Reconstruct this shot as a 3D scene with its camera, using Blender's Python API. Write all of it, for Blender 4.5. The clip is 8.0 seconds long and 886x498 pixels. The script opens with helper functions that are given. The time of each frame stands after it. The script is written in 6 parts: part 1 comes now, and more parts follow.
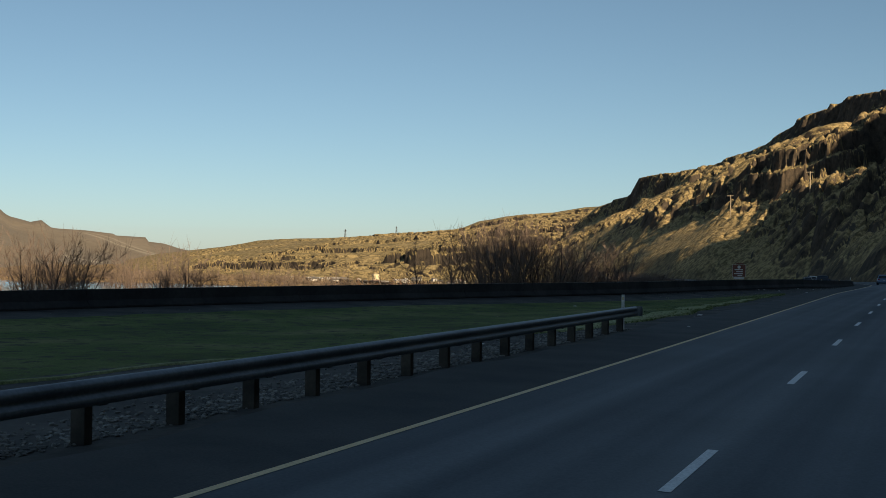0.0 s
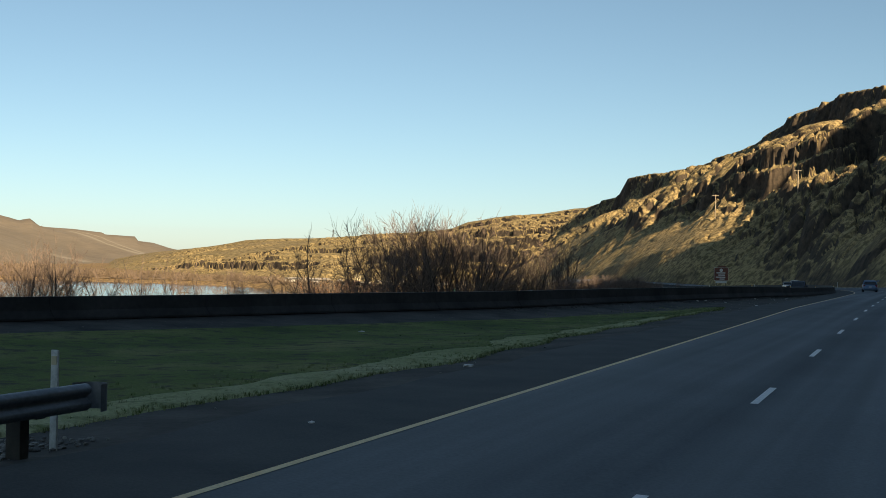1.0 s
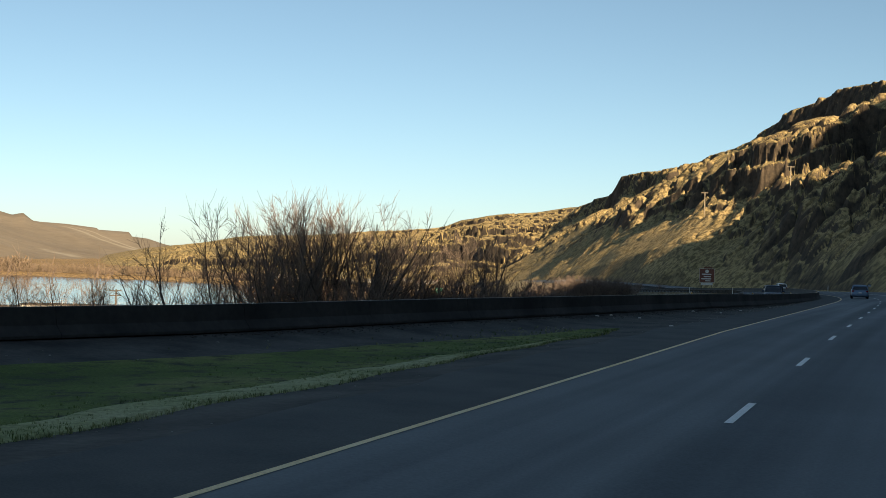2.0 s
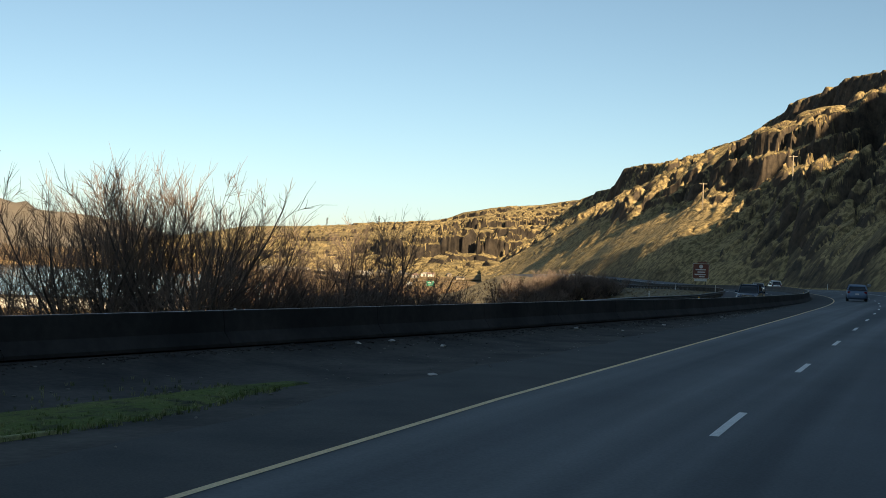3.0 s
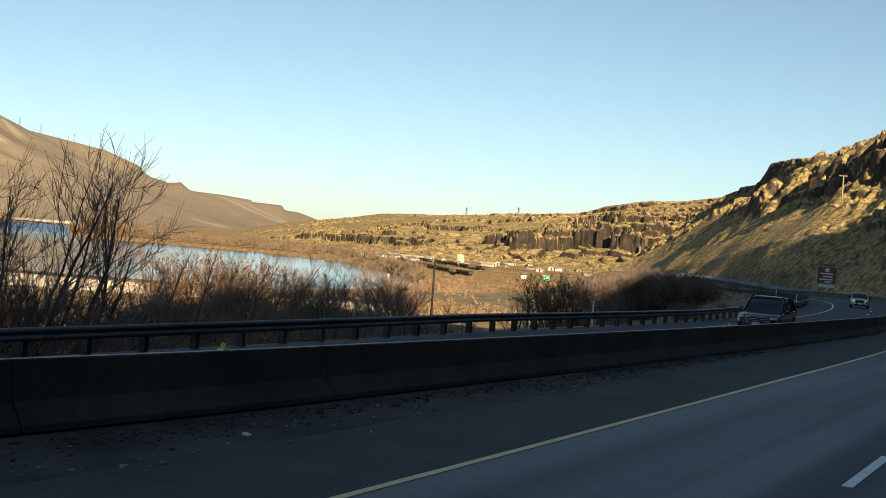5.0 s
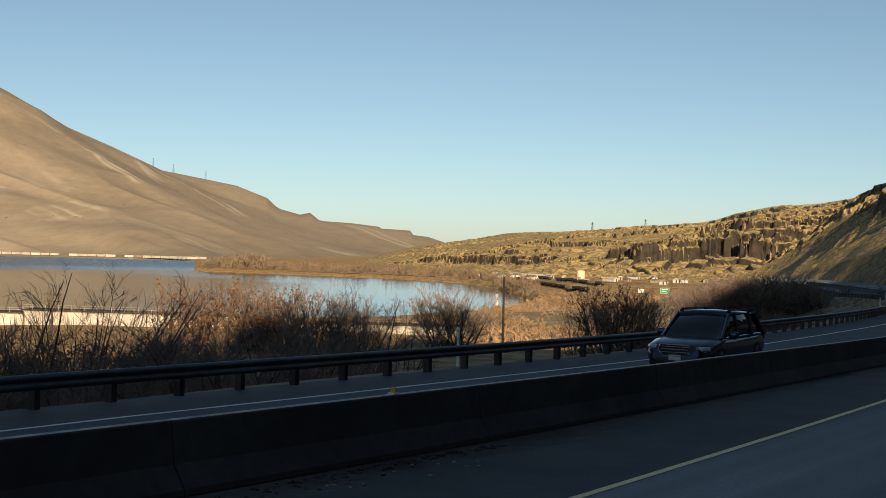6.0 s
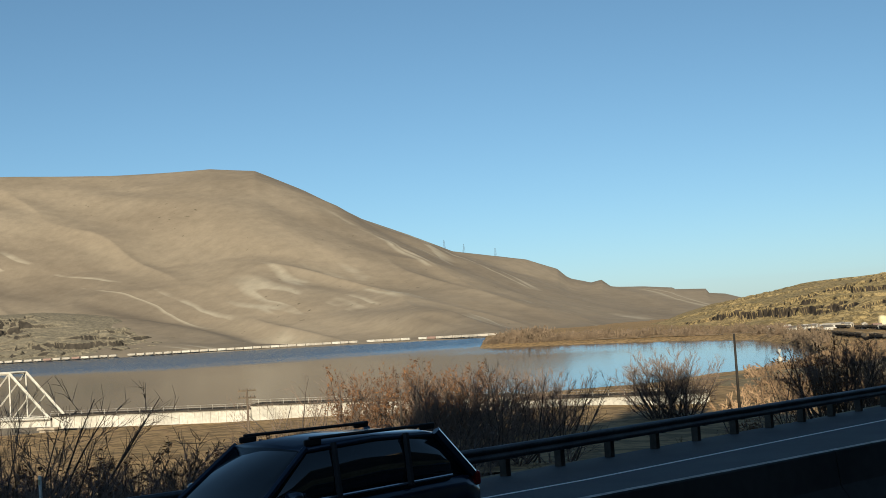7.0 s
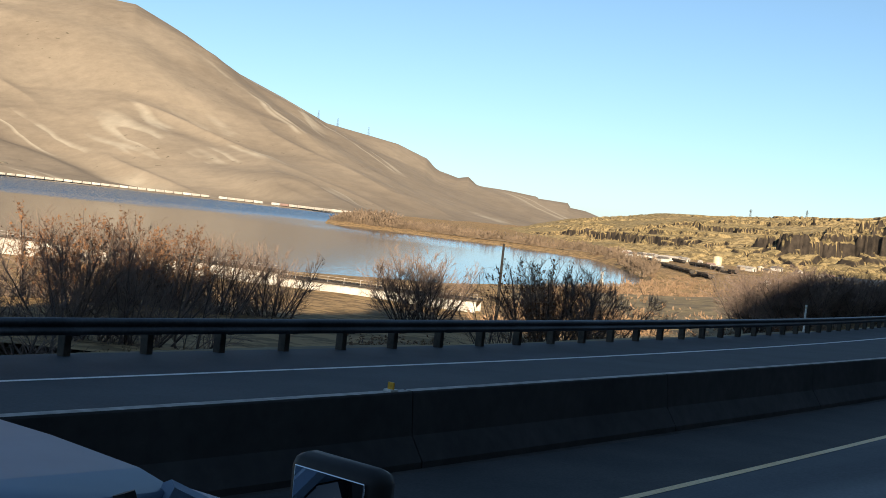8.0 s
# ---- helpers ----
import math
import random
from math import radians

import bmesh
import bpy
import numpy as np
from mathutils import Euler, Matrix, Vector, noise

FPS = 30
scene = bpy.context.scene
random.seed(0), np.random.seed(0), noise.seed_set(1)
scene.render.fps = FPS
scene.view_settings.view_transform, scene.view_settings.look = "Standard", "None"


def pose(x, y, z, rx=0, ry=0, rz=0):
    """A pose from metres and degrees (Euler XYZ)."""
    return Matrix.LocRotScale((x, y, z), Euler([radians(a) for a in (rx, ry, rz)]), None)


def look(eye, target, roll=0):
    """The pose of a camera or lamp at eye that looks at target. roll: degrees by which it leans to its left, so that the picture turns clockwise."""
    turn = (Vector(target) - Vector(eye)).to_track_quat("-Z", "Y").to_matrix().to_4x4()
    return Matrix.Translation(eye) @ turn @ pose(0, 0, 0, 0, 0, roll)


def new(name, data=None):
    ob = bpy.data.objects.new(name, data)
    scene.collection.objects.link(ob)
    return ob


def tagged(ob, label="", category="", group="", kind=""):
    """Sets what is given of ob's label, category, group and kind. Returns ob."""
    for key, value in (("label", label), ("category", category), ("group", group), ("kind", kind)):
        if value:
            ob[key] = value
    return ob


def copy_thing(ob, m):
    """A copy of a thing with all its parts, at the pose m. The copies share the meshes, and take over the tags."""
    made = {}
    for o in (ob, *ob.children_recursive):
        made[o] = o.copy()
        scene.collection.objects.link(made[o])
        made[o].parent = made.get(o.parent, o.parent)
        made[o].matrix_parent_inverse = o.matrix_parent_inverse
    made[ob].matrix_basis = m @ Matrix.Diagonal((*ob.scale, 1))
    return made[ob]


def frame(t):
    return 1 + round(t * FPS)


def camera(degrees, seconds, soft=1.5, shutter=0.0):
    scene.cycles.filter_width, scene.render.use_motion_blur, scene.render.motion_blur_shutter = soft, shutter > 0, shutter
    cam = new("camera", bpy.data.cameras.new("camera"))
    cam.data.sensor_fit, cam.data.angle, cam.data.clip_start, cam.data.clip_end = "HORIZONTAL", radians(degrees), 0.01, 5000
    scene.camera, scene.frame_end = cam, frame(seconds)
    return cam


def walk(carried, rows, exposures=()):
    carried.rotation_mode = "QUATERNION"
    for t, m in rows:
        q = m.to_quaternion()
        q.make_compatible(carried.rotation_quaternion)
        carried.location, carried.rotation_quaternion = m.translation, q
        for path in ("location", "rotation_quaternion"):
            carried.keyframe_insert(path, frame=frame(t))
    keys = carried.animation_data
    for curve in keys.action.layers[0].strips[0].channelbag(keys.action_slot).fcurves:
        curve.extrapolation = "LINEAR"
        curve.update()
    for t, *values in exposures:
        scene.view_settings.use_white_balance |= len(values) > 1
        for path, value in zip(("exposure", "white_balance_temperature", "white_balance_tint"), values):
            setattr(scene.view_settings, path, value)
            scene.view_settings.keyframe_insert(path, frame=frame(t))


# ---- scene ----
# ---------------------------------------------------------------- camera
cam = camera(39.47, 8.0, soft=0.5)
ROWS = [  # seconds, x, y, z, yaw, pitch, roll
    (0.0, 0.0, 0.0, 2.44, 21.98, 0.4, -0.67), (0.5, -0.02, 13.77, 2.44, 21.88, 0.53, -0.75), (1.0, -0.11, 27.41, 2.44, 21.74, 0.46, -1.02), (1.5, -0.25, 40.91, 2.44, 21.62, 0.53, -1.24),
    (3.0, -0.77, 80.61, 2.44, 22.07, 0.04, -2.1), (3.5, -0.97, 93.58, 2.44, 22.29, 0.05, -1.98), (4.0, -1.19, 106.41, 2.4, 22.64, -0.48, -2.48), (4.5, -1.39, 119.11, 2.3, 26.12, -0.96, -3.37),
    (4.7, -1.47, 124.15, 2.27, 27.5, -0.95, -3.4), (5.8, -1.97, 151.5, 2.07, 32.2, 0.05, -5.67), (5.9, -2.02, 153.96, 2.05, 33.8, 0.05, -3.6), (6.0, -2.08, 156.41, 2.03, 35.3, -0.03, -1.25),
    (6.1, -2.14, 158.85, 2.0, 36.05, -0.1, -2.2), (6.2, -2.2, 161.29, 1.98, 34.63, 0.3, -6.28), (6.3, -2.27, 163.72, 1.96, 37.7, 2.0, -4.8), (6.4, -2.34, 166.15, 1.93, 42.89, 2.19, -1.12),
    (6.5, -2.42, 168.57, 1.91, 43.22, 2.85, -1.3), (6.6, -2.5, 170.98, 1.88, 43.3, 2.84, -1.5), (6.7, -2.59, 173.39, 1.86, 44.3, 3.04, -0.5), (6.8, -2.68, 175.79, 1.83, 46.0, 3.38, 1.1),
    (6.9, -2.78, 178.19, 1.81, 48.3, 3.38, 3.5), (7.0, -2.89, 180.58, 1.78, 49.12, 3.41, 3.55), (7.1, -3.0, 182.97, 1.76, 49.05, 3.03, 2.89), (7.2, -3.12, 185.35, 1.73, 46.3, 2.9, 0.2),
    (7.3, -3.25, 187.72, 1.71, 45.9, 2.75, 0.0), (7.4, -3.38, 190.09, 1.68, 45.5, 1.3, 0.2), (7.5, -3.53, 192.45, 1.66, 45.88, -0.35, -0.5), (7.6, -3.68, 194.81, 1.63, 46.1, -0.55, -2.9),
    (7.7, -3.84, 197.16, 1.6, 45.2, -0.95, -8.6), (7.8, -4.01, 199.5, 1.58, 44.83, -1.77, -9.32), (7.9, -4.19, 201.84, 1.56, 44.4, -2.2, -7.3), (8.0, -4.38, 204.17, 1.53, 42.95, -1.93, -6.1),
]
walk(cam, [(t, pose(x, y, z, 90 + p, r, w)) for t, x, y, z, w, p, r in ROWS], [(0.0, 0.3, 7050, 8), (0.8, 0.66, 7350, 8), (1.5, 0.86, 7400, 8), (4.5, 0.92, 7700, 8), (5.8, 0.82, 7600, 10), (6.0, 0.52, 7500, 10), (6.5, 0.26, 6550, 3), (7.1, 0.42, 6050, 2), (7.5, 0.45, 6200, 7), (8.0, 0.95, 6400, 10)])

# ---------------------------------------------------------------- sky and sun
SUN_TURN, SUN_HEIGHT = radians(136), radians(20)   # clockwise from straight ahead, above the horizon
world = bpy.data.worlds.new("sky")
scene.world = world
world.use_nodes = True
wn = world.node_tree
sky = wn.nodes.new("ShaderNodeTexSky")
sky.sky_type, sky.sun_disc = "NISHITA", False
sky.sun_elevation, sky.sun_rotation = SUN_HEIGHT, SUN_TURN
sky.altitude, sky.air_density, sky.dust_density, sky.ozone_density = 60, 0.75, 0.3, 4.0
pale = wn.nodes.new("ShaderNodeHueSaturation")   # thin winter haze takes some of the blue
pale.inputs["Hue"].default_value, pale.inputs["Saturation"].default_value = 0.487, 0.90
wn.links.new(sky.outputs["Color"], pale.inputs["Color"])
wn.links.new(pale.outputs["Color"], wn.nodes["Background"].inputs["Color"])
wn.nodes["Background"].inputs["Strength"].default_value = 0.07
sun = new("sun", bpy.data.lights.new("sun", "SUN"))
sun.data.energy, sun.data.angle, sun.data.color = 5.5, radians(0.55), (1.0, 0.815, 0.58)
_to_sun = Vector((math.sin(SUN_TURN) * math.cos(SUN_HEIGHT), math.cos(SUN_TURN) * math.cos(SUN_HEIGHT), math.sin(SUN_HEIGHT)))
sun.matrix_world = look(_to_sun * 300, (0, 0, 0))

# ---------------------------------------------------------------- materials
def nodes_of(name):
    m = bpy.data.materials.new(name)
    m.use_nodes = True
    nt = m.node_tree
    return m, nt, nt.nodes["Principled BSDF"]


def tex_noise(nt, scale, detail=4.0, rough=0.55, vec=None, stretch=None):
    n = nt.nodes.new("ShaderNodeTexNoise")
    n.inputs["Scale"].default_value, n.inputs["Detail"].default_value, n.inputs["Roughness"].default_value = scale, detail, rough
    if vec is None:
        g = nt.nodes.new("ShaderNodeNewGeometry")
        vec = g.outputs["Position"]
    if stretch:
        mp = nt.nodes.new("ShaderNodeMapping")
        mp.inputs["Scale"].default_value = stretch
        nt.links.new(vec, mp.inputs["Vector"])
        vec = mp.outputs["Vector"]
    nt.links.new(vec, n.inputs["Vector"])
    return n.outputs["Fac"]


def ramp(nt, fac, stops):
    r = nt.nodes.new("ShaderNodeValToRGB")
    els = r.color_ramp.elements
    while len(els) < len(stops):
        els.new(0.5)
    for e, (p, c) in zip(els, stops):
        e.position, e.color = p, (c if len(c) == 4 else (*c, 1))
    nt.links.new(fac, r.inputs["Fac"])
    return r.outputs["Color"]


def mix(nt, fac, a, b, mode="MIX"):
    m = nt.nodes.new("ShaderNodeMix")
    m.data_type, m.blend_type = "RGBA", mode
    for sock, v in ((m.inputs["Factor"], fac), (m.inputs["A"], a), (m.inputs["B"], b)):
        if hasattr(v, "links"):
            nt.links.new(v, sock)
        else:
            sock.default_value = v if isinstance(v, float) else (*v, 1)
    return m.outputs["Result"]


def bump(nt, bsdf, height, strength=0.4, distance=0.05):
    b = nt.nodes.new("ShaderNodeBump")
    b.inputs["Strength"].default_value, b.inputs["Distance"].default_value = strength, distance
    nt.links.new(height, b.inputs["Height"])
    nt.links.new(b.outputs["Normal"], bsdf.inputs["Normal"])


def surface(name, dark, light, scale=1.0, rough=0.8, metal=0.0, bumps=0.3, dist=0.02, fine=8.0, spec=0.5):
    """A mottled material: two scales of variation between two colours, with fine relief."""
    m, nt, b = nodes_of(name)
    n1, n2 = tex_noise(nt, scale, 5), tex_noise(nt, scale * fine, 4)
    c1 = ramp(nt, n1, [(0.32, dark), (0.68, light)])
    c2 = ramp(nt, n2, [(0.25, (0.72, 0.72, 0.72)), (0.75, (1.15, 1.15, 1.15))])
    nt.links.new(mix(nt, 1.0, c1, c2, "MULTIPLY"), b.inputs["Base Color"])
    b.inputs["Roughness"].default_value, b.inputs["Metallic"].default_value = rough, metal
    b.inputs["Specular IOR Level"].default_value = spec
    if bumps:
        bump(nt, b, n2, bumps, dist)
    return m


def terrain_material(name, grass_a, grass_b, grass_c, rock_a, rock_b, spot=0.55, steep=0.80, big=0.012, fine=0.25, rock_scale=0.3, soft=0.10, bumps=0.6, bdist=0.6):
    """Grass on gentle ground and bare basalt on steep faces."""
    m, nt, b = nodes_of(name)
    g = nt.nodes.new("ShaderNodeNewGeometry")
    sep = nt.nodes.new("ShaderNodeSeparateXYZ")
    nt.links.new(g.outputs["Normal"], sep.inputs[0])
    nb, nf = tex_noise(nt, big, 6, 0.6), tex_noise(nt, fine, 6, 0.65)
    grass = mix(nt, nf, ramp(nt, nb, [(0.35, grass_a), (0.5, grass_b), (0.66, grass_c)]), ramp(nt, nb, [(0.3, grass_b), (0.7, grass_a)]))
    spots = ramp(nt, tex_noise(nt, fine * 2.3, 3, 0.7), [(0.44, (spot, spot, spot * 0.96)), (0.55, (1.08, 1.06, 1.0))])
    grass = mix(nt, 1.0, grass, spots, "MULTIPLY")
    rn = tex_noise(nt, rock_scale, 6, 0.7, stretch=(1, 1, 0.75))
    rock = ramp(nt, rn, [(0.3, rock_a), (0.7, rock_b)])
    off = nt.nodes.new("ShaderNodeMath")
    off.operation = "MULTIPLY_ADD"
    nt.links.new(nf, off.inputs[0])
    off.inputs[1].default_value = 0.22
    nt.links.new(sep.outputs["Z"], off.inputs[2])
    fac = ramp(nt, off.outputs[0], [(steep - soft + 0.11, (1, 1, 1)), (steep + soft + 0.11, (0, 0, 0))])
    nt.links.new(mix(nt, fac, grass, rock), b.inputs["Base Color"])
    b.inputs["Roughness"].default_value, b.inputs["Specular IOR Level"].default_value = 0.95, 0.15
    if bumps:
        bump(nt, b, rn, bumps, bdist)
    return m


M = {}
M["hill"] = terrain_material("dry_hillside", (0.50, 0.365, 0.19), (0.355, 0.275, 0.14), (0.165, 0.15, 0.075), (0.026, 0.023, 0.020), (0.125, 0.095, 0.068), spot=0.46, steep=0.62, big=0.02, fine=0.22, rock_scale=0.35, bumps=0.7, bdist=1.2)
M["ridge"] = terrain_material("grass_ridge", (0.41, 0.308, 0.162), (0.33, 0.258, 0.134), (0.23, 0.192, 0.095), (0.016, 0.014, 0.013), (0.068, 0.054, 0.042), spot=0.5, steep=0.79, big=0.006, fine=0.08, rock_scale=0.12, bumps=0.5, bdist=1.4)
def mountain_material():
    """Bare winter grass: broad tones, lighter and darker bands and thin pale streaks that run slantwise down the slope,
    low scrub in dots.
    """
    m, nt, b = nodes_of("bare_mountain")
    g = nt.nodes.new("ShaderNodeNewGeometry")

    def calc(op, a, c=None):
        n = nt.nodes.new("ShaderNodeMath")
        n.operation = op
        for k, v in enumerate((a, c)):
            if v is None:
                continue
            if hasattr(v, "links"):
                nt.links.new(v, n.inputs[k])
            else:
                n.inputs[k].default_value = v
        return n.outputs[0]
    sep = nt.nodes.new("ShaderNodeSeparateXYZ")
    nt.links.new(g.outputs["Position"], sep.inputs[0])
    gx, gy = calc("MULTIPLY", sep.outputs["X"], -1.0), calc("SUBTRACT", sep.outputs["Y"], 181.0)
    ang, far = calc("ARCTAN2", gx, gy), calc("SQRT", calc("ADD", calc("MULTIPLY", gx, gx), calc("MULTIPLY", gy, gy)))
    warp = calc("MULTIPLY", calc("SUBTRACT", tex_noise(nt, 0.0016, 3, 0.5), 0.5), 220.0)
    across = calc("ADD", calc("SUBTRACT", calc("MULTIPLY", ang, 2900.0), calc("MULTIPLY", far, 0.5)), warp)
    com = nt.nodes.new("ShaderNodeCombineXYZ")
    nt.links.new(across, com.inputs[0])
    nt.links.new(calc("MULTIPLY", far, 0.075), com.inputs[1])
    slant = com.outputs[0]
    broad = ramp(nt, tex_noise(nt, 0.0022, 5, 0.55), [(0.32, (0.22, 0.181, 0.137)), (0.5, (0.25, 0.208, 0.158)), (0.68, (0.28, 0.235, 0.18))])
    slant_bands = ramp(nt, tex_noise(nt, 0.0042, 2, 0.5, vec=slant), [(0.34, (0.86, 0.86, 0.87)), (0.52, (1, 1, 1)), (0.66, (1.12, 1.11, 1.09))])
    c = mix(nt, 1.0, broad, slant_bands, "MULTIPLY")
    thin = ramp(nt, tex_noise(nt, 0.0085, 1.5, 0.35, vec=slant), [(0.555, (0, 0, 0)), (0.594, (0.75, 0.75, 0.75)), (0.606, (0.75, 0.75, 0.75)), (0.614, (0, 0, 0))])
    some = ramp(nt, tex_noise(nt, 0.0035, 3, 0.5), [(0.49, (0, 0, 0)), (0.57, (1, 1, 1))])
    c = mix(nt, mix(nt, 1.0, thin, some, "MULTIPLY"), c, (0.40, 0.355, 0.28))
    grain = ramp(nt, tex_noise(nt, 0.03, 5, 0.7), [(0.3, (0.86, 0.86, 0.86)), (0.7, (1.1, 1.1, 1.1))])
    c = mix(nt, 1.0, c, grain, "MULTIPLY")
    dots = mix(nt, 1.0, ramp(nt, tex_noise(nt, 0.055, 2, 0.5), [(0.70, (0, 0, 0)), (0.74, (1, 1, 1))]), ramp(nt, tex_noise(nt, 0.004, 2, 0.5), [(0.50, (0, 0, 0)), (0.62, (0.8, 0.8, 0.8))]), "MULTIPLY")
    c = mix(nt, dots, c, (0.10, 0.085, 0.06))
    nt.links.new(c, b.inputs["Base Color"])
    b.inputs["Roughness"].default_value, b.inputs["Specular IOR Level"].default_value = 0.95, 0.1
    return m


M["mountain"] = mountain_material()
M["shorecliff"] = terrain_material("shore_basalt", (0.24, 0.212, 0.165), (0.215, 0.188, 0.145), (0.185, 0.165, 0.125), (0.02, 0.018, 0.016), (0.075, 0.064, 0.053), spot=0.75, steep=0.74, big=0.006, fine=0.06, rock_scale=0.06, bdist=2.0)
M["flats"] = terrain_material("river_flats", (0.41, 0.278, 0.145), (0.335, 0.23, 0.12), (0.23, 0.168, 0.088), (0.12, 0.09, 0.05), (0.2, 0.15, 0.09), steep=0.3, big=0.012, fine=0.12, bumps=0.3, bdist=0.4)
M["bank"] = surface("scrubby_bank", (0.10, 0.08, 0.045), (0.26, 0.20, 0.10), 0.22, 0.95, bumps=0.6, dist=0.15)
def asphalt_material():
    """Dark asphalt with faint wheel paths along the road."""
    m, nt, b = nodes_of("wheel_polished_asphalt")
    n1, n2 = tex_noise(nt, 0.9, 3, 0.5, stretch=(1, 0.012, 1)), tex_noise(nt, 22, 4)
    n3 = tex_noise(nt, 0.25, 4)
    c = ramp(nt, n1, [(0.3, (0.071, 0.085, 0.097)), (0.7, (0.110, 0.127, 0.142))])
    c = mix(nt, 1.0, c, ramp(nt, n2, [(0.25, (0.75, 0.75, 0.75)), (0.75, (1.2, 1.2, 1.2))]), "MULTIPLY")
    c = mix(nt, 1.0, c, ramp(nt, n3, [(0.3, (0.85, 0.85, 0.85)), (0.7, (1.1, 1.1, 1.1))]), "MULTIPLY")
    nt.links.new(c, b.inputs["Base Color"])
    rg = ramp(nt, n1, [(0.3, (0.9, 0.9, 0.9)), (0.7, (0.62, 0.62, 0.62))])
    nt.links.new(rg, b.inputs["Roughness"])
    bump(nt, b, n2, 0.3, 0.006)
    return m


M["asphalt"] = asphalt_material()
M["asphalt_far"] = surface("older_blue_grey_asphalt", (0.036, 0.044, 0.055), (0.058, 0.068, 0.081), 0.5, 0.8, bumps=0.3, dist=0.006, fine=40, spec=0.35)
M["asphalt_old"] = surface("worn_shoulder_asphalt", (0.056, 0.060, 0.062), (0.092, 0.093, 0.092), 0.6, 0.9, bumps=0.4, dist=0.008, fine=50, spec=0.3)
M["median"] = surface("gravel_and_soil", (0.045, 0.043, 0.042), (0.12, 0.112, 0.10), 0.5, 0.95, bumps=0.6, dist=0.03, fine=14, spec=0.2)
def grass_material(name, a, d, e, soil, bare=0.54):
    """Short winter grass: green, straw and bare soil in patches."""
    m, nt, b = nodes_of(name)
    n1, n2, n3 = tex_noise(nt, 0.22, 5), tex_noise(nt, 1.6, 5, 0.65), tex_noise(nt, 14, 4, 0.7)
    c = ramp(nt, n1, [(0.3, a), (0.5, d), (0.7, e)])
    c = mix(nt, ramp(nt, n2, [(bare, (0, 0, 0)), (bare + 0.16, (1, 1, 1))]), c, soil)
    c = mix(nt, 1.0, c, ramp(nt, n3, [(0.25, (0.5, 0.5, 0.5)), (0.75, (1.4, 1.4, 1.35))]), "MULTIPLY")
    nt.links.new(c, b.inputs["Base Color"])
    b.inputs["Roughness"].default_value, b.inputs["Specular IOR Level"].default_value = 0.95, 0.2
    bump(nt, b, n3, 0.8, 0.05)
    return m


M["grass"] = grass_material("median_grass", (0.068, 0.105, 0.022), (0.13, 0.178, 0.042), (0.245, 0.245, 0.09), (0.06, 0.06, 0.038), 0.50)
M["straw"] = grass_material("straw_coloured_grass", (0.25, 0.285, 0.115), (0.38, 0.39, 0.20), (0.48, 0.46, 0.28), (0.18, 0.22, 0.08), 0.52)
M["yellow"] = surface("yellow_road_paint", (0.96, 0.68, 0.34), (1.0, 0.78, 0.46), 1.2, 0.7, bumps=0.2, dist=0.003, fine=25)
M["white"] = surface("white_road_paint", (0.86, 0.86, 0.84), (0.97, 0.97, 0.94), 1.2, 0.7, bumps=0.2, dist=0.003, fine=25)
def barrier_material():
    """Concrete with near-black faces; the top is painted paler to stand for sky light."""
    m, nt, b = nodes_of("weathered_concrete")
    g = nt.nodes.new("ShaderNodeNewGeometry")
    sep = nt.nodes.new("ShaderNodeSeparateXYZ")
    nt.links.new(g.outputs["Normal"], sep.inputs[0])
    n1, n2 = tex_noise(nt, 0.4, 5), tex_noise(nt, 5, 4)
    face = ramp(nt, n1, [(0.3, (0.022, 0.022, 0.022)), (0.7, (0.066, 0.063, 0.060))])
    # sky light on the upward faces, put into the colour
    skylit_cap = ramp(nt, n2, [(0.3, (0.34, 0.325, 0.30)), (0.7, (0.54, 0.52, 0.48))])
    c = mix(nt, ramp(nt, sep.outputs["Z"], [(0.80, (0, 0, 0)), (0.95, (1, 1, 1))]), face, skylit_cap)
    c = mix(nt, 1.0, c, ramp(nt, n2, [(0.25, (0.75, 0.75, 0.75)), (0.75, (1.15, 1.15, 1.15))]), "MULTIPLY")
    nt.links.new(c, b.inputs["Base Color"])
    b.inputs["Roughness"].default_value = 0.9
    bump(nt, b, n2, 0.4, 0.01)
    return m


M["concrete"] = barrier_material()
M["track"] = surface("pale_gravel_track", (0.38, 0.31, 0.22), (0.5, 0.42, 0.31), 0.1, 0.95, bumps=0)
M["pale_concrete"] = surface("pale_pier_concrete", (0.33, 0.28, 0.22), (0.5, 0.44, 0.36), 0.25, 0.9, bumps=0.4, dist=0.03, fine=8)
M["steel"] = surface("galvanised_steel", (0.065, 0.07, 0.076), (0.14, 0.148, 0.156), 0.8, 0.45, 0.6, bumps=0.08, dist=0.003, fine=20)
M["bright_steel"] = surface("pale_galvanised_steel", (0.16, 0.175, 0.19), (0.27, 0.285, 0.30), 0.8, 0.42, 0.55, bumps=0.08, dist=0.003, fine=20)
M["wood"] = surface("weathered_timber", (0.035, 0.03, 0.025), (0.11, 0.095, 0.075), 1.5, 0.9, bumps=0.4, dist=0.01, fine=10)
M["polewood"] = surface("pole_timber", (0.08, 0.06, 0.045), (0.16, 0.125, 0.09), 0.8, 0.9, bumps=0.3, dist=0.01)
M["tarred"] = surface("tarred_timber", (0.010, 0.009, 0.008), (0.026, 0.022, 0.018), 0.8, 0.85, bumps=0.3, dist=0.01)
# paler timber that stands for sunlight on the two hillside poles
M["sunlit_polewood"] = surface("sun_bleached_pole_timber", (0.30, 0.24, 0.17), (0.44, 0.36, 0.26), 0.8, 0.9, bumps=0.3, dist=0.01)
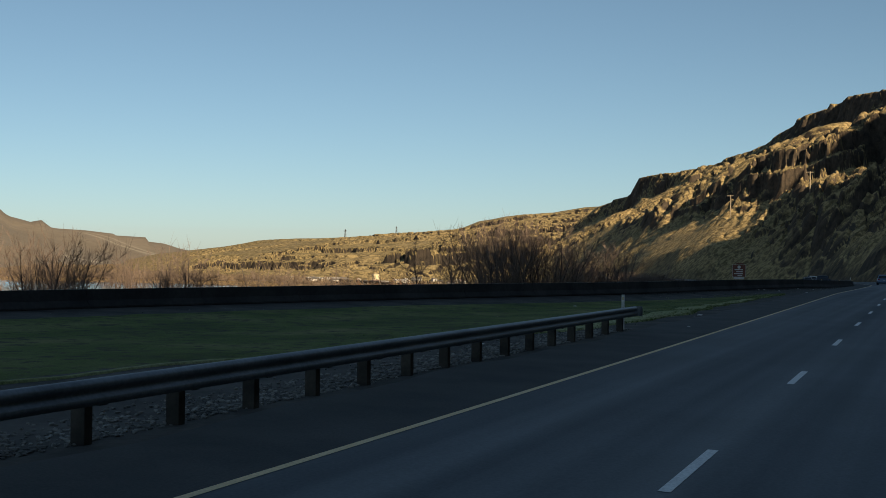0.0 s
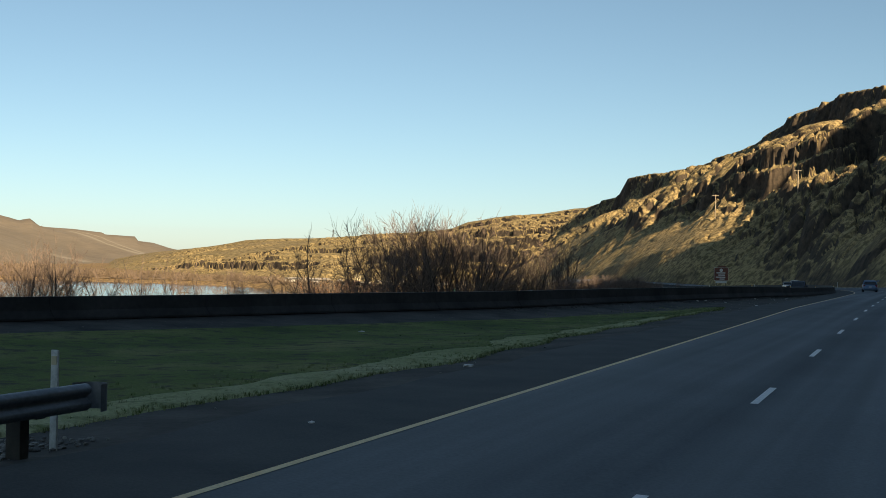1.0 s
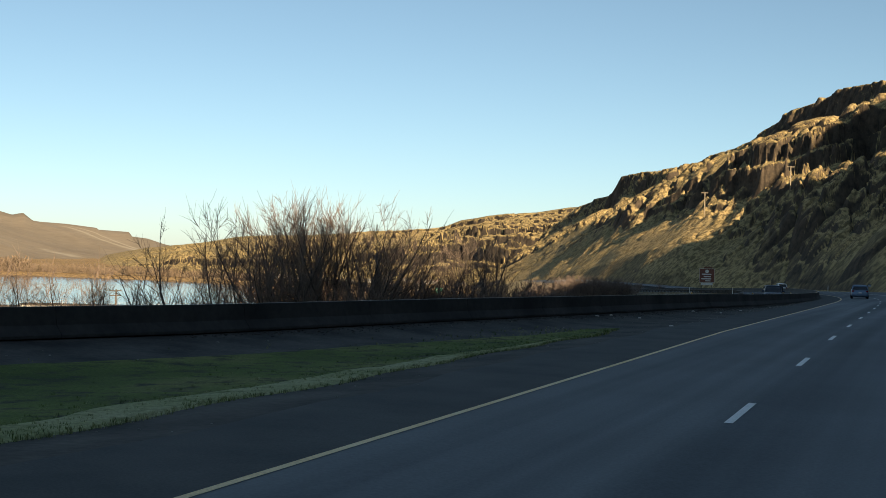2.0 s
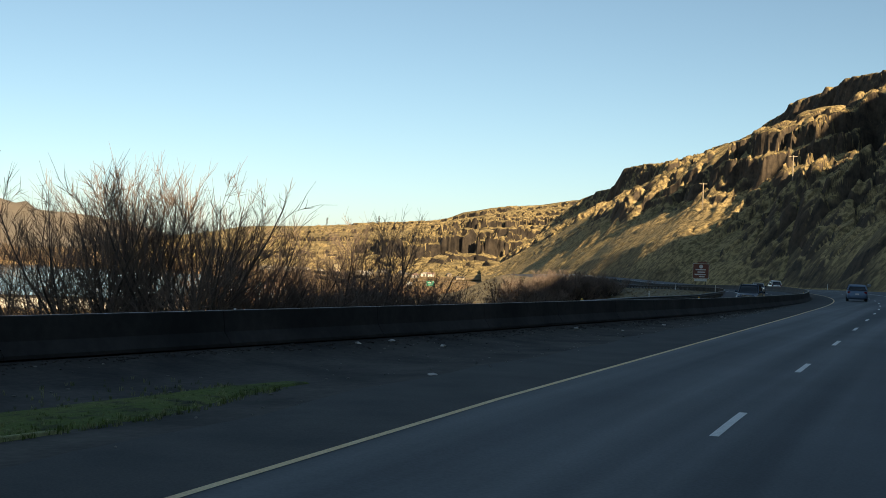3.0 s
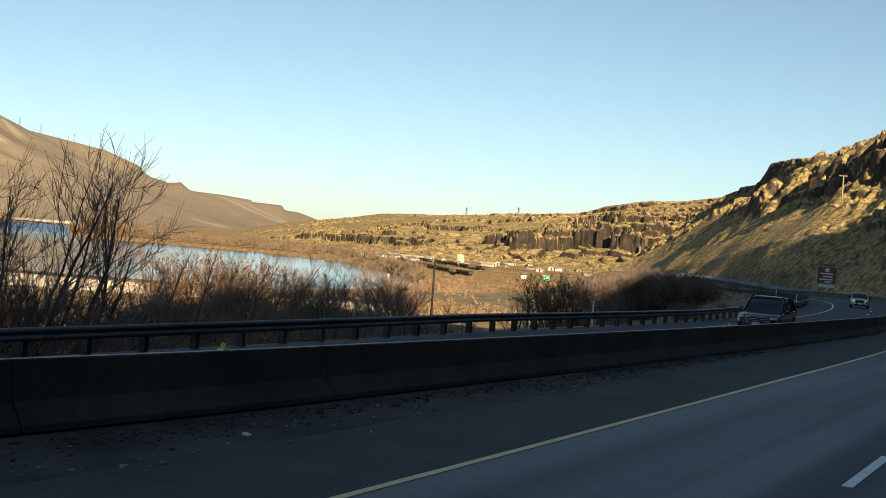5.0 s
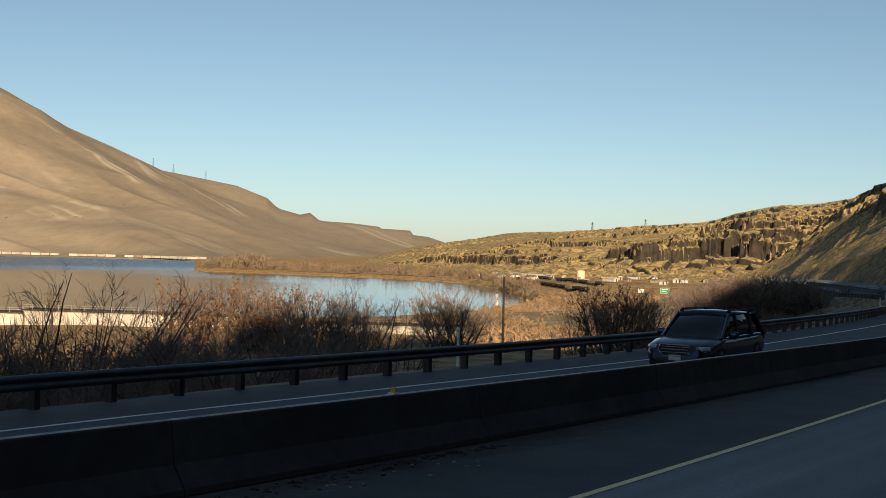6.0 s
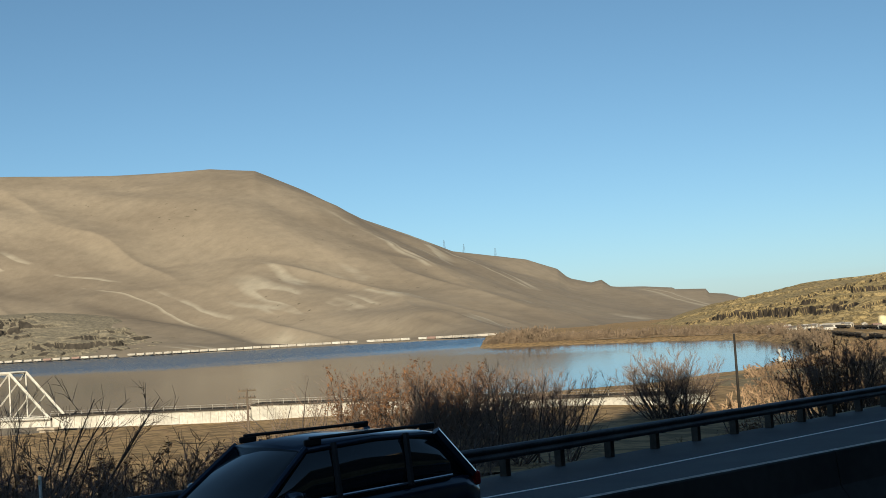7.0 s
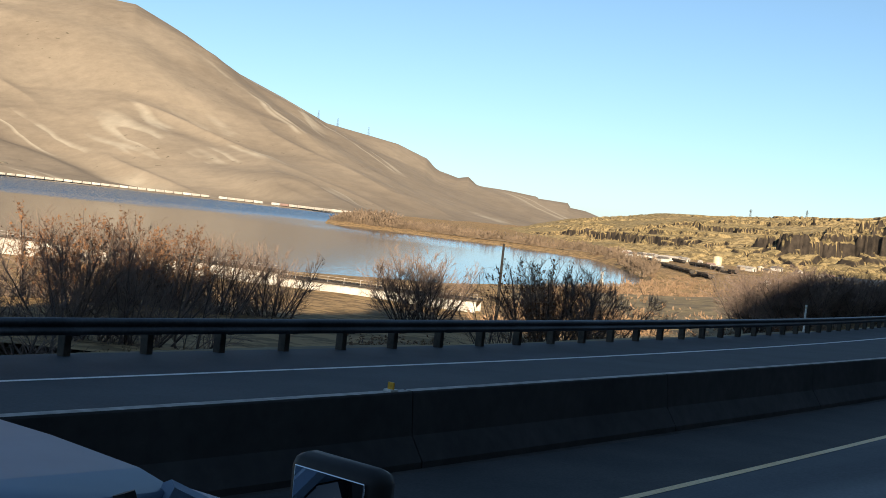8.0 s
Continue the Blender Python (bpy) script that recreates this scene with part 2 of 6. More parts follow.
M["bridge"] = surface("silver_bridge_paint", (0.42, 0.40, 0.36), (0.60, 0.575, 0.53), 0.15, 0.6, bumps=0.15, dist=0.02, fine=10)
M["rust"] = surface("dark_deck_steel", (0.03, 0.026, 0.022), (0.08, 0.065, 0.05), 0.4, 0.85)
M["bark"] = surface("grey_brown_bark", (0.055, 0.044, 0.038), (0.13, 0.105, 0.088), 1.0, 0.95, bumps=0)
M["twig"] = surface("reddish_twigs", (0.135, 0.10, 0.083), (0.26, 0.19, 0.15), 0.35, 0.9, bumps=0)
M["leaf"] = surface("withered_leaves", (0.075, 0.036, 0.018), (0.24, 0.118, 0.052), 0.6, 0.85, bumps=0)
M["brush"] = surface("dead_brush", (0.13, 0.095, 0.05), (0.33, 0.225, 0.11), 0.35, 0.95, bumps=0)
M["white_post"] = surface("white_plastic", (0.62, 0.62, 0.58), (0.8, 0.8, 0.76), 2.0, 0.55, bumps=0)
M["amber"] = surface("amber_reflector", (0.7, 0.36, 0.03), (0.8, 0.45, 0.05), 3.0, 0.3, bumps=0)
M["brown_sign"] = surface("brown_sign_sheet", (0.15, 0.045, 0.028), (0.20, 0.065, 0.04), 1.0, 0.5, bumps=0)
M["green_sign"] = surface("green_sign_sheet", (0.01, 0.24, 0.14), (0.02, 0.32, 0.19), 1.0, 0.4, bumps=0)
M["sign_white"] = surface("white_sign_sheet", (0.62, 0.60, 0.56), (0.74, 0.72, 0.68), 1.0, 0.45, bumps=0)
M["roof"] = surface("dark_roofing", (0.10, 0.09, 0.08), (0.22, 0.2, 0.18), 0.2, 0.8, bumps=0)
M["wall_white"] = surface("white_siding", (0.42, 0.40, 0.36), (0.56, 0.54, 0.50), 0.1, 0.8, bumps=0)
M["wall_tan"] = surface("tan_siding", (0.24, 0.19, 0.14), (0.36, 0.30, 0.22), 0.1, 0.8, bumps=0)
M["tank"] = surface("cream_tank_paint", (0.60, 0.50, 0.30), (0.72, 0.62, 0.40), 0.1, 0.6, bumps=0)
M["red"] = surface("rust_red_freight_paint", (0.2, 0.13, 0.11), (0.3, 0.2, 0.17), 0.1, 0.7, bumps=0)
M["dark"] = surface("black_rubber_and_trim", (0.008, 0.008, 0.009), (0.016, 0.016, 0.017), 3.0, 0.6, bumps=0)
M["freight"] = surface("pale_freight_paint", (0.30, 0.275, 0.24), (0.46, 0.42, 0.37), 0.1, 0.7, bumps=0)
M["grove"] = surface("bare_grey_brown_grove", (0.12, 0.088, 0.06), (0.28, 0.205, 0.14), 0.06, 0.95, bumps=0)
M["farbush"] = surface("winter_thicket", (0.19, 0.125, 0.075), (0.40, 0.27, 0.165), 0.05, 0.95, bumps=0.6, dist=0.5, fine=10)

m, nt, b = nodes_of("river_water")
b.inputs["Base Color"].default_value = (0.012, 0.03, 0.05, 1)
b.inputs["Roughness"].default_value = 0.08
b.inputs["IOR"].default_value = 1.33
# the wind ruffles the far half of the river and leaves the near half calm
g = nt.nodes.new("ShaderNodeNewGeometry")
away = nt.nodes.new("ShaderNodeVectorMath")
away.operation, away.inputs[1].default_value = "DISTANCE", (0, 190, -24)
nt.links.new(g.outputs["Position"], away.inputs[0])
drift = nt.nodes.new("ShaderNodeMath")
drift.operation, drift.inputs[1].default_value = "MULTIPLY_ADD", 900.0
nt.links.new(tex_noise(nt, 0.0022, 4, 0.6, stretch=(1, 1, 1)), drift.inputs[0])
nt.links.new(away.outputs["Value"], drift.inputs[2])
half = nt.nodes.new("ShaderNodeMath")
half.operation, half.inputs[1].default_value = "DIVIDE", 3000.0
nt.links.new(drift.outputs[0], half.inputs[0])
wind = ramp(nt, half.outputs[0], [(0.40, (0.03, 0.03, 0.03)), (0.52, (0.25, 0.25, 0.25)), (0.62, (1, 1, 1))])
ripple = nt.nodes.new("ShaderNodeTexNoise")
ripple.inputs["Scale"].default_value, ripple.inputs["Detail"].default_value, ripple.inputs["Roughness"].default_value = 0.45, 4, 0.7
nt.links.new(g.outputs["Position"], ripple.inputs["Vector"])


def vmath(op, a, b):
    v = nt.nodes.new("ShaderNodeVectorMath")
    v.operation = op
    for sock, k in ((v.inputs[0], a), (v.inputs[1], b)):
        if hasattr(k, "links"):
            nt.links.new(k, sock)
        elif k is not None:
            sock.default_value = k
    return v.outputs[0]


slope_xy = vmath("MULTIPLY", vmath("SUBTRACT", ripple.outputs["Color"], (0.5, 0.5, 0.5)), (0.9, 0.9, 0.0))
nt.links.new(vmath("NORMALIZE", vmath("ADD", vmath("MULTIPLY", vmath("ADD", slope_xy, (0.095, -0.066, 0)), wind), (0, 0, 1)), None), b.inputs["Normal"])
M["water"] = m

# ---------------------------------------------------------------- helpers
def part(name, bm, material, parent=None, label="", smooth=False):
    """Links a bmesh as one mesh object, under a thing or a part."""
    me = bpy.data.meshes.new(name)
    bm.normal_update()
    bm.to_mesh(me)
    bm.free()
    me.materials.append(material)
    if smooth:
        me.polygons.foreach_set("use_smooth", [True] * len(me.polygons))
    ob = new(name, me)
    if parent is not None:
        ob.parent = parent
    return tagged(ob, label)


def grid_object(name, pts, material, parent=None, smooth=True):
    """A sheet from an array of points, rows by columns by 3."""
    n, k = pts.shape[:2]
    me = bpy.data.meshes.new(name)
    idx = np.arange(n * k).reshape(n, k)
    quads = np.stack([idx[:-1, :-1], idx[:-1, 1:], idx[1:, 1:], idx[1:, :-1]], -1).reshape(-1)
    me.vertices.add(n * k)
    me.vertices.foreach_set("co", pts.astype(np.float32).ravel())
    f = len(quads) // 4
    me.loops.add(len(quads))
    me.loops.foreach_set("vertex_index", quads.astype(np.int32))
    me.polygons.add(f)
    me.polygons.foreach_set("loop_start", np.arange(0, 4 * f, 4, dtype=np.int32))
    me.polygons.foreach_set("use_smooth", np.full(f, smooth))
    me.update(calc_edges=True)
    me.materials.append(material)
    ob = new(name, me)
    if parent is not None:
        ob.parent = parent
    return ob


def box(bm, cx, cy, cz, sx, sy, sz, turn=0.0, bevel=0.0):
    r = bmesh.ops.create_cube(bm, size=1.0, matrix=Matrix.Translation((cx, cy, cz)) @ Matrix.Rotation(turn, 4, "Z") @ Matrix.Diagonal((sx, sy, sz, 1)))
    if bevel:
        vs = set(r["verts"])
        bmesh.ops.bevel(bm, geom=[e for e in bm.edges if e.verts[0] in vs and e.verts[1] in vs], offset=bevel, segments=2, affect="EDGES", profile=0.5)


def rod(bm, a, b, ra, rb=None, n=8):
    a, b = Vector(a), Vector(b)
    rb = ra if rb is None else rb
    q = (b - a).to_track_quat("Z", "Y").to_matrix().to_4x4()
    bmesh.ops.create_cone(bm, cap_ends=True, segments=n, radius1=ra, radius2=rb, depth=(b - a).length, matrix=Matrix.Translation((a + b) / 2) @ q)


def empty(name, m, label, category, group=""):
    ob = new(name)
    ob.matrix_world = m
    return tagged(ob, label, category, group)


def lattice(x, y, seed):
    xi, yi = np.floor(x).astype(np.int64), np.floor(y).astype(np.int64)
    fx, fy = x - xi, y - yi
    fx, fy = fx * fx * (3 - 2 * fx), fy * fy * (3 - 2 * fy)

    def h(i, j):
        v = (i * 374761393 + j * 668265263 + seed * 1442695041) & 0xFFFFFFFF
        v = ((v ^ (v >> 13)) * 1274126177) & 0xFFFFFFFF
        return ((v ^ (v >> 16)) & 0xFFFF) / 65535.0
    return (h(xi, yi) * (1 - fx) + h(xi + 1, yi) * fx) * (1 - fy) + (h(xi, yi + 1) * (1 - fx) + h(xi + 1, yi + 1) * fx) * fy


def fbm(x, y, size, octaves=4, seed=1, gain=0.5):
    """Smooth random relief from -1 to 1; size is its largest wavelength in metres."""
    out, amp, tot = 0.0, 1.0, 0.0
    for o in range(octaves):
        out = out + amp * (lattice(x / size * 2 ** o + 17.3 * o, y / size * 2 ** o - 9.1 * o, seed + o) * 2 - 1)
        tot += amp
        amp *= gain
    return out / tot


# ---------------------------------------------------------------- the road's line
KNOTS = np.arange(-40, 521, 40.0)
BEND = np.array([0.000696, 0.000532, 4.9e-05, 6.9e-05, -0.000107, 0.000515, 0.001857, 0.00212, 0.001855, 0.001662, 0.00163, 0.001647, 0.001665, 0.001681, 0.001696])
_s = np.arange(-40, 520.5, 1.0)
_k = np.interp(_s, KNOTS, BEND)
_psi = np.concatenate([[0], np.cumsum((_k[1:] + _k[:-1]) / 2)])
_psi -= _psi[40]
_dx, _dy = -np.sin(_psi), np.cos(_psi)
_x = np.concatenate([[0], np.cumsum((_dx[1:] + _dx[:-1]) / 2)])
_y = np.concatenate([[0], np.cumsum((_dy[1:] + _dy[:-1]) / 2)])
_x -= _x[40]
_y -= _y[40]


def heading(s):
    return np.interp(s, _s, _psi)


def road_z(s):
    return np.interp(s, [-40, 0, 100, 160, 220, 280, 350, 420], [0.0, 0.0, 0.0, -0.441, -1.058, -1.8, -3.278, -5.056])


def slope(s):
    return np.interp(s, [0, 100, 220, 400], [-0.0353, -0.0007, 0.0339, 0.0339])


def at(s, off, z):
    """World points at a distance along the road and an offset to its left; straight on beyond both ends."""
    s, off, z = np.broadcast_arrays(np.asarray(s, float), np.asarray(off, float), np.asarray(z, float))
    p = heading(s)
    ext = np.where(s < -40, s + 40, np.where(s > 520, s - 520, 0.0))
    return np.stack([np.interp(s, _s, _x) - np.sin(p) * ext - off * np.cos(p), np.interp(s, _s, _y) + np.cos(p) * ext - off * np.sin(p), z], -1)


def plane_z(s, off):
    return road_z(s) - slope(s) * off


def wall_off(s):
    return np.interp(s, [-90, 0, 44, 60, 70, 85, 101, 115, 130, 145, 167, 200, 215, 230, 300, 520], [66, 44, 34, 29, 25, 19.2, 15.6, 13.1, 11.5, 10.8, 10.3, 9.1, 8.9, 8.7, 8.4, 8.4])


def wall_top(s):
    return np.where(s < 210, np.interp(s, [-90, 100, 115, 130, 145, 167, 200, 210], [0.9, 0.9, 0.82, 0.67, 0.40, 0.05, -0.38, -0.45]), road_z(s) + 0.5)


WALL_H = 0.81


def far_z(s, off):
    """The oncoming carriageway falls away from the wall."""
    return wall_top(s) - WALL_H - np.interp(s, [110, 125, 145, 172], [0.12, 0.105, 0.07, 0.045]) * (off - wall_off(s))


LANE, EDGE, NEAR_EDGE = 2.562, 2.562 + 3.86, 2.562 - 3.66
RAIL_GAP = 9.9      # wall to outer guardrail

# ---------------------------------------------------------------- land
WATER = -24.0


def steps(t, knots):
    a = np.array(knots)
    return np.interp(t, a[:, 0], a[:, 1])


LAND = {}


def blocks(x, y, size, seed):
    """Cells of broken rock: how far inside its cell a place lies, and a random number for each cell."""
    gx, gy = x / size, y / size
    ix, iy = np.floor(gx).astype(np.int64), np.floor(gy).astype(np.int64)
    near, second, mark = np.full(x.shape, 9.0), np.full(x.shape, 9.0), np.zeros(x.shape)

    def h(i, j, k):
        v = (i * 374761393 + j * 668265263 + (seed + k) * 1442695041) & 0xFFFFFFFF
        v = ((v ^ (v >> 13)) * 1274126177) & 0xFFFFFFFF
        return ((v ^ (v >> 16)) & 0xFFFF) / 65535.0
    for di in (-1, 0, 1):
        for dj in (-1, 0, 1):
            i, j = ix + di, iy + dj
            d = np.hypot(i + 0.1 + 0.8 * h(i, j, 0) - gx, j + 0.1 + 0.8 * h(i, j, 1) - gy)
            closer = d < near
            second = np.where(closer, near, np.minimum(second, d))
            mark = np.where(closer, h(i, j, 2), mark)
            near = np.where(closer, d, near)
    return second - near, mark


def crag_field(x, y, size, high, cover, clump, seed):
    """Clumps of upright rock blocks of uneven height with gaps between them."""
    wx, wy = x + 0.35 * size * fbm(x, y, 1.7 * size, 2, seed + 3), y + 0.35 * size * fbm(x, y, 1.7 * size, 2, seed + 5)
    inside, mark = blocks(wx, wy, size, seed)
    mask = np.clip((fbm(x, y, clump, 3, seed + 7) + cover) * 5, 0, 1)
    return high * mask * np.clip(inside * 3.5, 0, 1) ** 0.7 * (0.15 + 0.85 * mark)


def ground_at(name, x, y):
    p = LAND[name]
    return float(p[np.argmin((p[:, 0] - x) ** 2 + (p[:, 1] - y) ** 2), 2])


def polar_land(name, origin, th, tau, foot, crest, z_foot, z_crest, profile, wobble, relief, material, label, smooth=True, buttress=None, ease=1.2, broken=0, calm=0.12):
    """A landform that climbs in benches from its foot to its crest, seen from its origin; th in degrees to the left of straight ahead."""
    T, A = np.meshgrid(np.radians(th), tau, indexing="ij")
    deg = np.degrees(T)

    def eased(table, spread):
        fine = np.arange(th[0] - 12, th[-1] + 12, 0.1)
        v = np.interp(fine, *table)
        kern = np.exp(-0.5 * (np.arange(-60, 61) * 0.1 / spread) ** 2)
        v = np.convolve(np.pad(v, 60, mode="edge"), kern / kern.sum(), mode="valid")
        return np.interp(deg, fine, v)
    rf, rc = eased(foot, ease * 0.6), eased(crest, ease * 0.6)
    top = np.clip((A - 0.55) / 0.40, 0, 1) ** 1.5
    zf, zc = eased(z_foot, ease), eased(z_crest, ease) * (1 - top) + np.interp(deg, *z_crest) * top
    r = rf + A * (rc - rf)
    x, y = origin[0] - np.sin(T) * r, origin[1] + np.cos(T) * r
    inner = np.clip(1 - np.abs(A - 1) / 0.10, 0, 1)
    t = A + (1 - inner) * wobble(x, y)
    plain = t
    if buttress is not None:
        t = t + (1 - inner) * buttress(x, y) * np.clip((A - 0.12) * 12, 0, 1) * np.interp(A, [0, 0.6, 0.8, 1], [1, 1, 0.5, 0.4])
    f = profile(t, deg) if callable(profile) else steps(t, profile)
    if broken:
        # cliffs come and go along the slope, with screes between them
        even = steps(plain, profile[::max(1, len(profile) // 5)] + [profile[-1]])
        keep = np.clip(0.85 + 1.9 * fbm(x, y, broken, 3, 301), 0, 1)
        f = f * keep + even * (1 - keep)
    z = zf + (zc - zf) * f
    z = z + relief(x, y) * np.clip(A * 6, 0.05, 1) * np.where(A > 1, 0.12, np.clip((1 - A) / calm, 0.12, 1))
    LAND[name] = np.stack([x, y, z], -1).reshape(-1, 3)
    ob = grid_object(name, np.stack([x, y, z], -1), material, smooth=smooth)
    return tagged(ob, label, "land", kind="structure")


# the ground sheet under everything, out to the horizon
bm = bmesh.new()
bmesh.ops.create_grid(bm, x_segments=40, y_segments=40, size=4900)
g = part("ground", bm, M["flats"])
g.location = (0, 300, WATER - 3.0)
tagged(g, "brown valley floor of dry winter soil and grass", "ground", kind="structure")

bm = bmesh.new()
bmesh.ops.create_grid(bm, x_segments=2, y_segments=2, size=3400)
g = part("water", bm, M["water"])
g.location = (-3480, 900, WATER)
tagged(g, "calm blue river water that mirrors the hills", "river", kind="structure")

# the basalt hillside on the right, ahead of the road
BANDS = [-7, 3, 4.4, 6.1, 7.6, 9.4, 11.6, 13.5, 20.5]


def hill_profile(t, deg):
    """Grassy foot, a tall broken cliff, a bench and a dark rim under the crest."""
    lip_at = np.interp(deg, BANDS, [0.40, 0.38, 0.296, 0.195, 0.20, 0.18, 0.087, 0.09, 0.12])
    foot_at = np.interp(deg, BANDS, [0.60, 0.57, 0.45, 0.34, 0.31, 0.29, 0.28, 0.28, 0.28])
    lip = np.interp(deg, BANDS, [0.36, 0.36, 0.32, 0.295, 0.275, 0.285, 0.20, 0.20, 0.25])
    low = np.interp(deg, BANDS, [0.45, 0.45, 0.45, 0.42, 0.427, 0.447, 0.43, 0.42, 0.48])
    high = np.interp(deg, BANDS, [0.66, 0.66, 0.616, 0.60, 0.606, 0.61, 0.52, 0.48, 0.54])
    rim = np.interp(deg, BANDS, [0.80, 0.80, 0.80, 0.82, 0.85, 0.86, 0.86, 0.74, 0.88])
    o = 0 * deg
    a = [o - 0.2, o, 0.45 * lip_at, lip_at, foot_at, foot_at + 0.010, foot_at + 0.034, foot_at + 0.044, o + 0.84, o + 0.86, o + 0.90, o + 1.0, o + 1.9]
    z = [o - 0.01, o, 0.48 * lip, lip, low, low + 0.44 * (high - low), low + 0.56 * (high - low), high, rim, rim + 0.02, o + 0.975, o + 1.0, o + 0.93]
    out = np.where(t < -0.2, -0.01, 0.93)
    for k in range(len(a) - 1):
        w = (t - a[k]) / (a[k + 1] - a[k])
        out = np.where((w >= 0) & (w < 1), z[k] + (z[k + 1] - z[k]) * w, out)
    return out


def buttresses(x, y, size, seed):
    """Rock columns that stand forward or back from the line of a cliff."""
    inside, mark = blocks(x + 0.3 * size * fbm(x, y, 2 * size, 2, seed + 1), y + 0.3 * size * fbm(x, y, 2 * size, 2, seed + 2), size, seed)
    return (mark - 0.5) * np.clip(inside * 4, 0, 1)


def craggy(x, y):
    """Broken rock on the upper slopes; the hill's foot towards the valley is smoothed to stay dark as if shaded."""
    deg, r = np.degrees(np.arctan2(-(x + 1), y - 96)), np.hypot(x + 1, y - 96)
    top = np.interp(deg, [10, 12, 13, 14, 15, 17, 20], [500, 545, 580, 605, 690, 900, 1200])
    return 1 - 0.65 * np.clip((deg - 10) / 2, 0, 1) * np.clip((top - r) / 25, 0, 1)


polar_land("hillside", (-1, 96), np.arange(-7, 20.6, 0.045), np.concatenate([np.linspace(-0.12, 1.06, 640), np.linspace(1.08, 1.9, 16)]),
           foot=([-7, -3, 0, 3, 6, 8.5, 11, 14, 17, 20.5], [120, 160, 190, 235, 312, 350, 378, 420, 510, 700]),
           crest=([-7, 0, 2.8, 4.4, 6.05, 7.6, 9.4, 11.9, 14.06, 16, 17.75, 20.5], [440, 560, 640, 690, 730, 780, 860, 980, 1120, 1250, 1350, 1450]),
           z_foot=([-7, 0, 3, 6, 11, 14, 17, 20.5], [-1.5, -2.0, -2.5, -4, -7, -12, -18, -22]),
           z_crest=([-7, 0, 2.81, 4.39, 6.05, 7.6, 8.2, 9.42, 10.6, 11.9, 13.9, 14.06, 14.5, 15.95, 17.75, 20.5],
                    [78, 90, 96.9, 97.8, 94.6, 89.1, 83.7, 79.4, 76.3, 76.5, 81.2, 81.2, 65.1, 58.3, 28.8, -21]),
           profile=hill_profile,
           wobble=lambda x, y: 0.035 * fbm(x, y, 170, 3, 5) + 0.022 * fbm(x, y, 44, 3, 9),
           buttress=lambda x, y: craggy(x, y) * (0.055 * buttresses(x, y, 32, 21) + 0.055 * buttresses(x, y, 14, 23) + 0.026 * buttresses(x, y, 6.5, 27) + 0.014 * buttresses(x, y, 3.4, 29) + 0.016 * fbm(x, y, 6, 3, 25)),
           relief=lambda x, y: 3.5 * fbm(x, y, 90, 3, 31) + craggy(x, y) * (0.9 * fbm(x, y, 24, 3, 33) + 0.5 * fbm(x, y, 8, 3, 41) + crag_field(x, y, 20, 8.0, 0.0, 120, 43) + crag_field(x, y, 7, 4.2, 0.2, 60, 47)),
           material=M["hill"],
           label="shaded basalt hillside with sunlit grassy benches and broken cliffs", smooth=True, calm=0.45)

# the long ridge across the valley
def rocky(x, y):
    """More rock towards the hillside, more grass towards the river."""
    return np.interp(np.degrees(np.arctan2(-x, y - 119)), [14, 21, 25, 35, 37], [0.10, 0.10, -0.08, -0.14, -1.0])


polar_land("ridge", (-1.4, 119), np.arange(13, 39.5, 0.042), np.concatenate([np.linspace(-0.10, 1.05, 420), np.linspace(1.08, 1.8, 12)]),
           foot=([13, 17, 21, 25, 30, 34, 40], [1250, 1080, 1010, 1040, 1120, 1300, 1700]),
           crest=([13, 16.5, 20, 24, 28, 32, 36, 40], [1650, 1700, 1750, 1880, 2080, 2300, 2500, 2700]),
           z_foot=([13, 40], [-22, -23]),
           z_crest=([13, 16.5, 18.0, 20.3, 20.9, 21.6, 22.5, 23.9, 28.4, 31.6, 32.0, 33.05, 34.46, 36, 37.5, 38.5, 40],
                    [83, 78.3, 71.2, 66.0, 62.5, 59.5, 49, 44.6, 37.3, 32.0, 31.0, 22.2, 14.6, 6, -12, -30, -40]),
           profile=[(-0.2, -0.03), (0, 0), (0.10, 0.08), (0.19, 0.17), (0.20, 0.36), (0.24, 0.40), (0.25, 0.47), (0.36, 0.52), (0.37, 0.64), (0.52, 0.71), (0.53, 0.78), (0.72, 0.84), (0.73, 0.90), (0.88, 0.95), (1, 1), (1.8, 0.95)],
           wobble=lambda x, y: 0.11 * fbm(x, y, 420, 3, 55) + 0.06 * fbm(x, y, 110, 3, 59),
           buttress=lambda x, y: 0.05 * buttresses(x, y, 40, 61) + 0.055 * buttresses(x, y, 17, 63) + 0.03 * buttresses(x, y, 8, 65),
           relief=lambda x, y: 6.0 * fbm(x, y, 150, 4, 71) + 1.2 * fbm(x, y, 30, 3, 73) + crag_field(x, y, 21, 9.5, rocky(x, y), 230, 75) + crag_field(x, y, 9, 5.5, rocky(x, y) + 0.06, 110, 77),
           material=M["ridge"],
           label="long grassy ridge with rows of dark basalt cliffs in the sun", smooth=True, broken=230, calm=0.6)

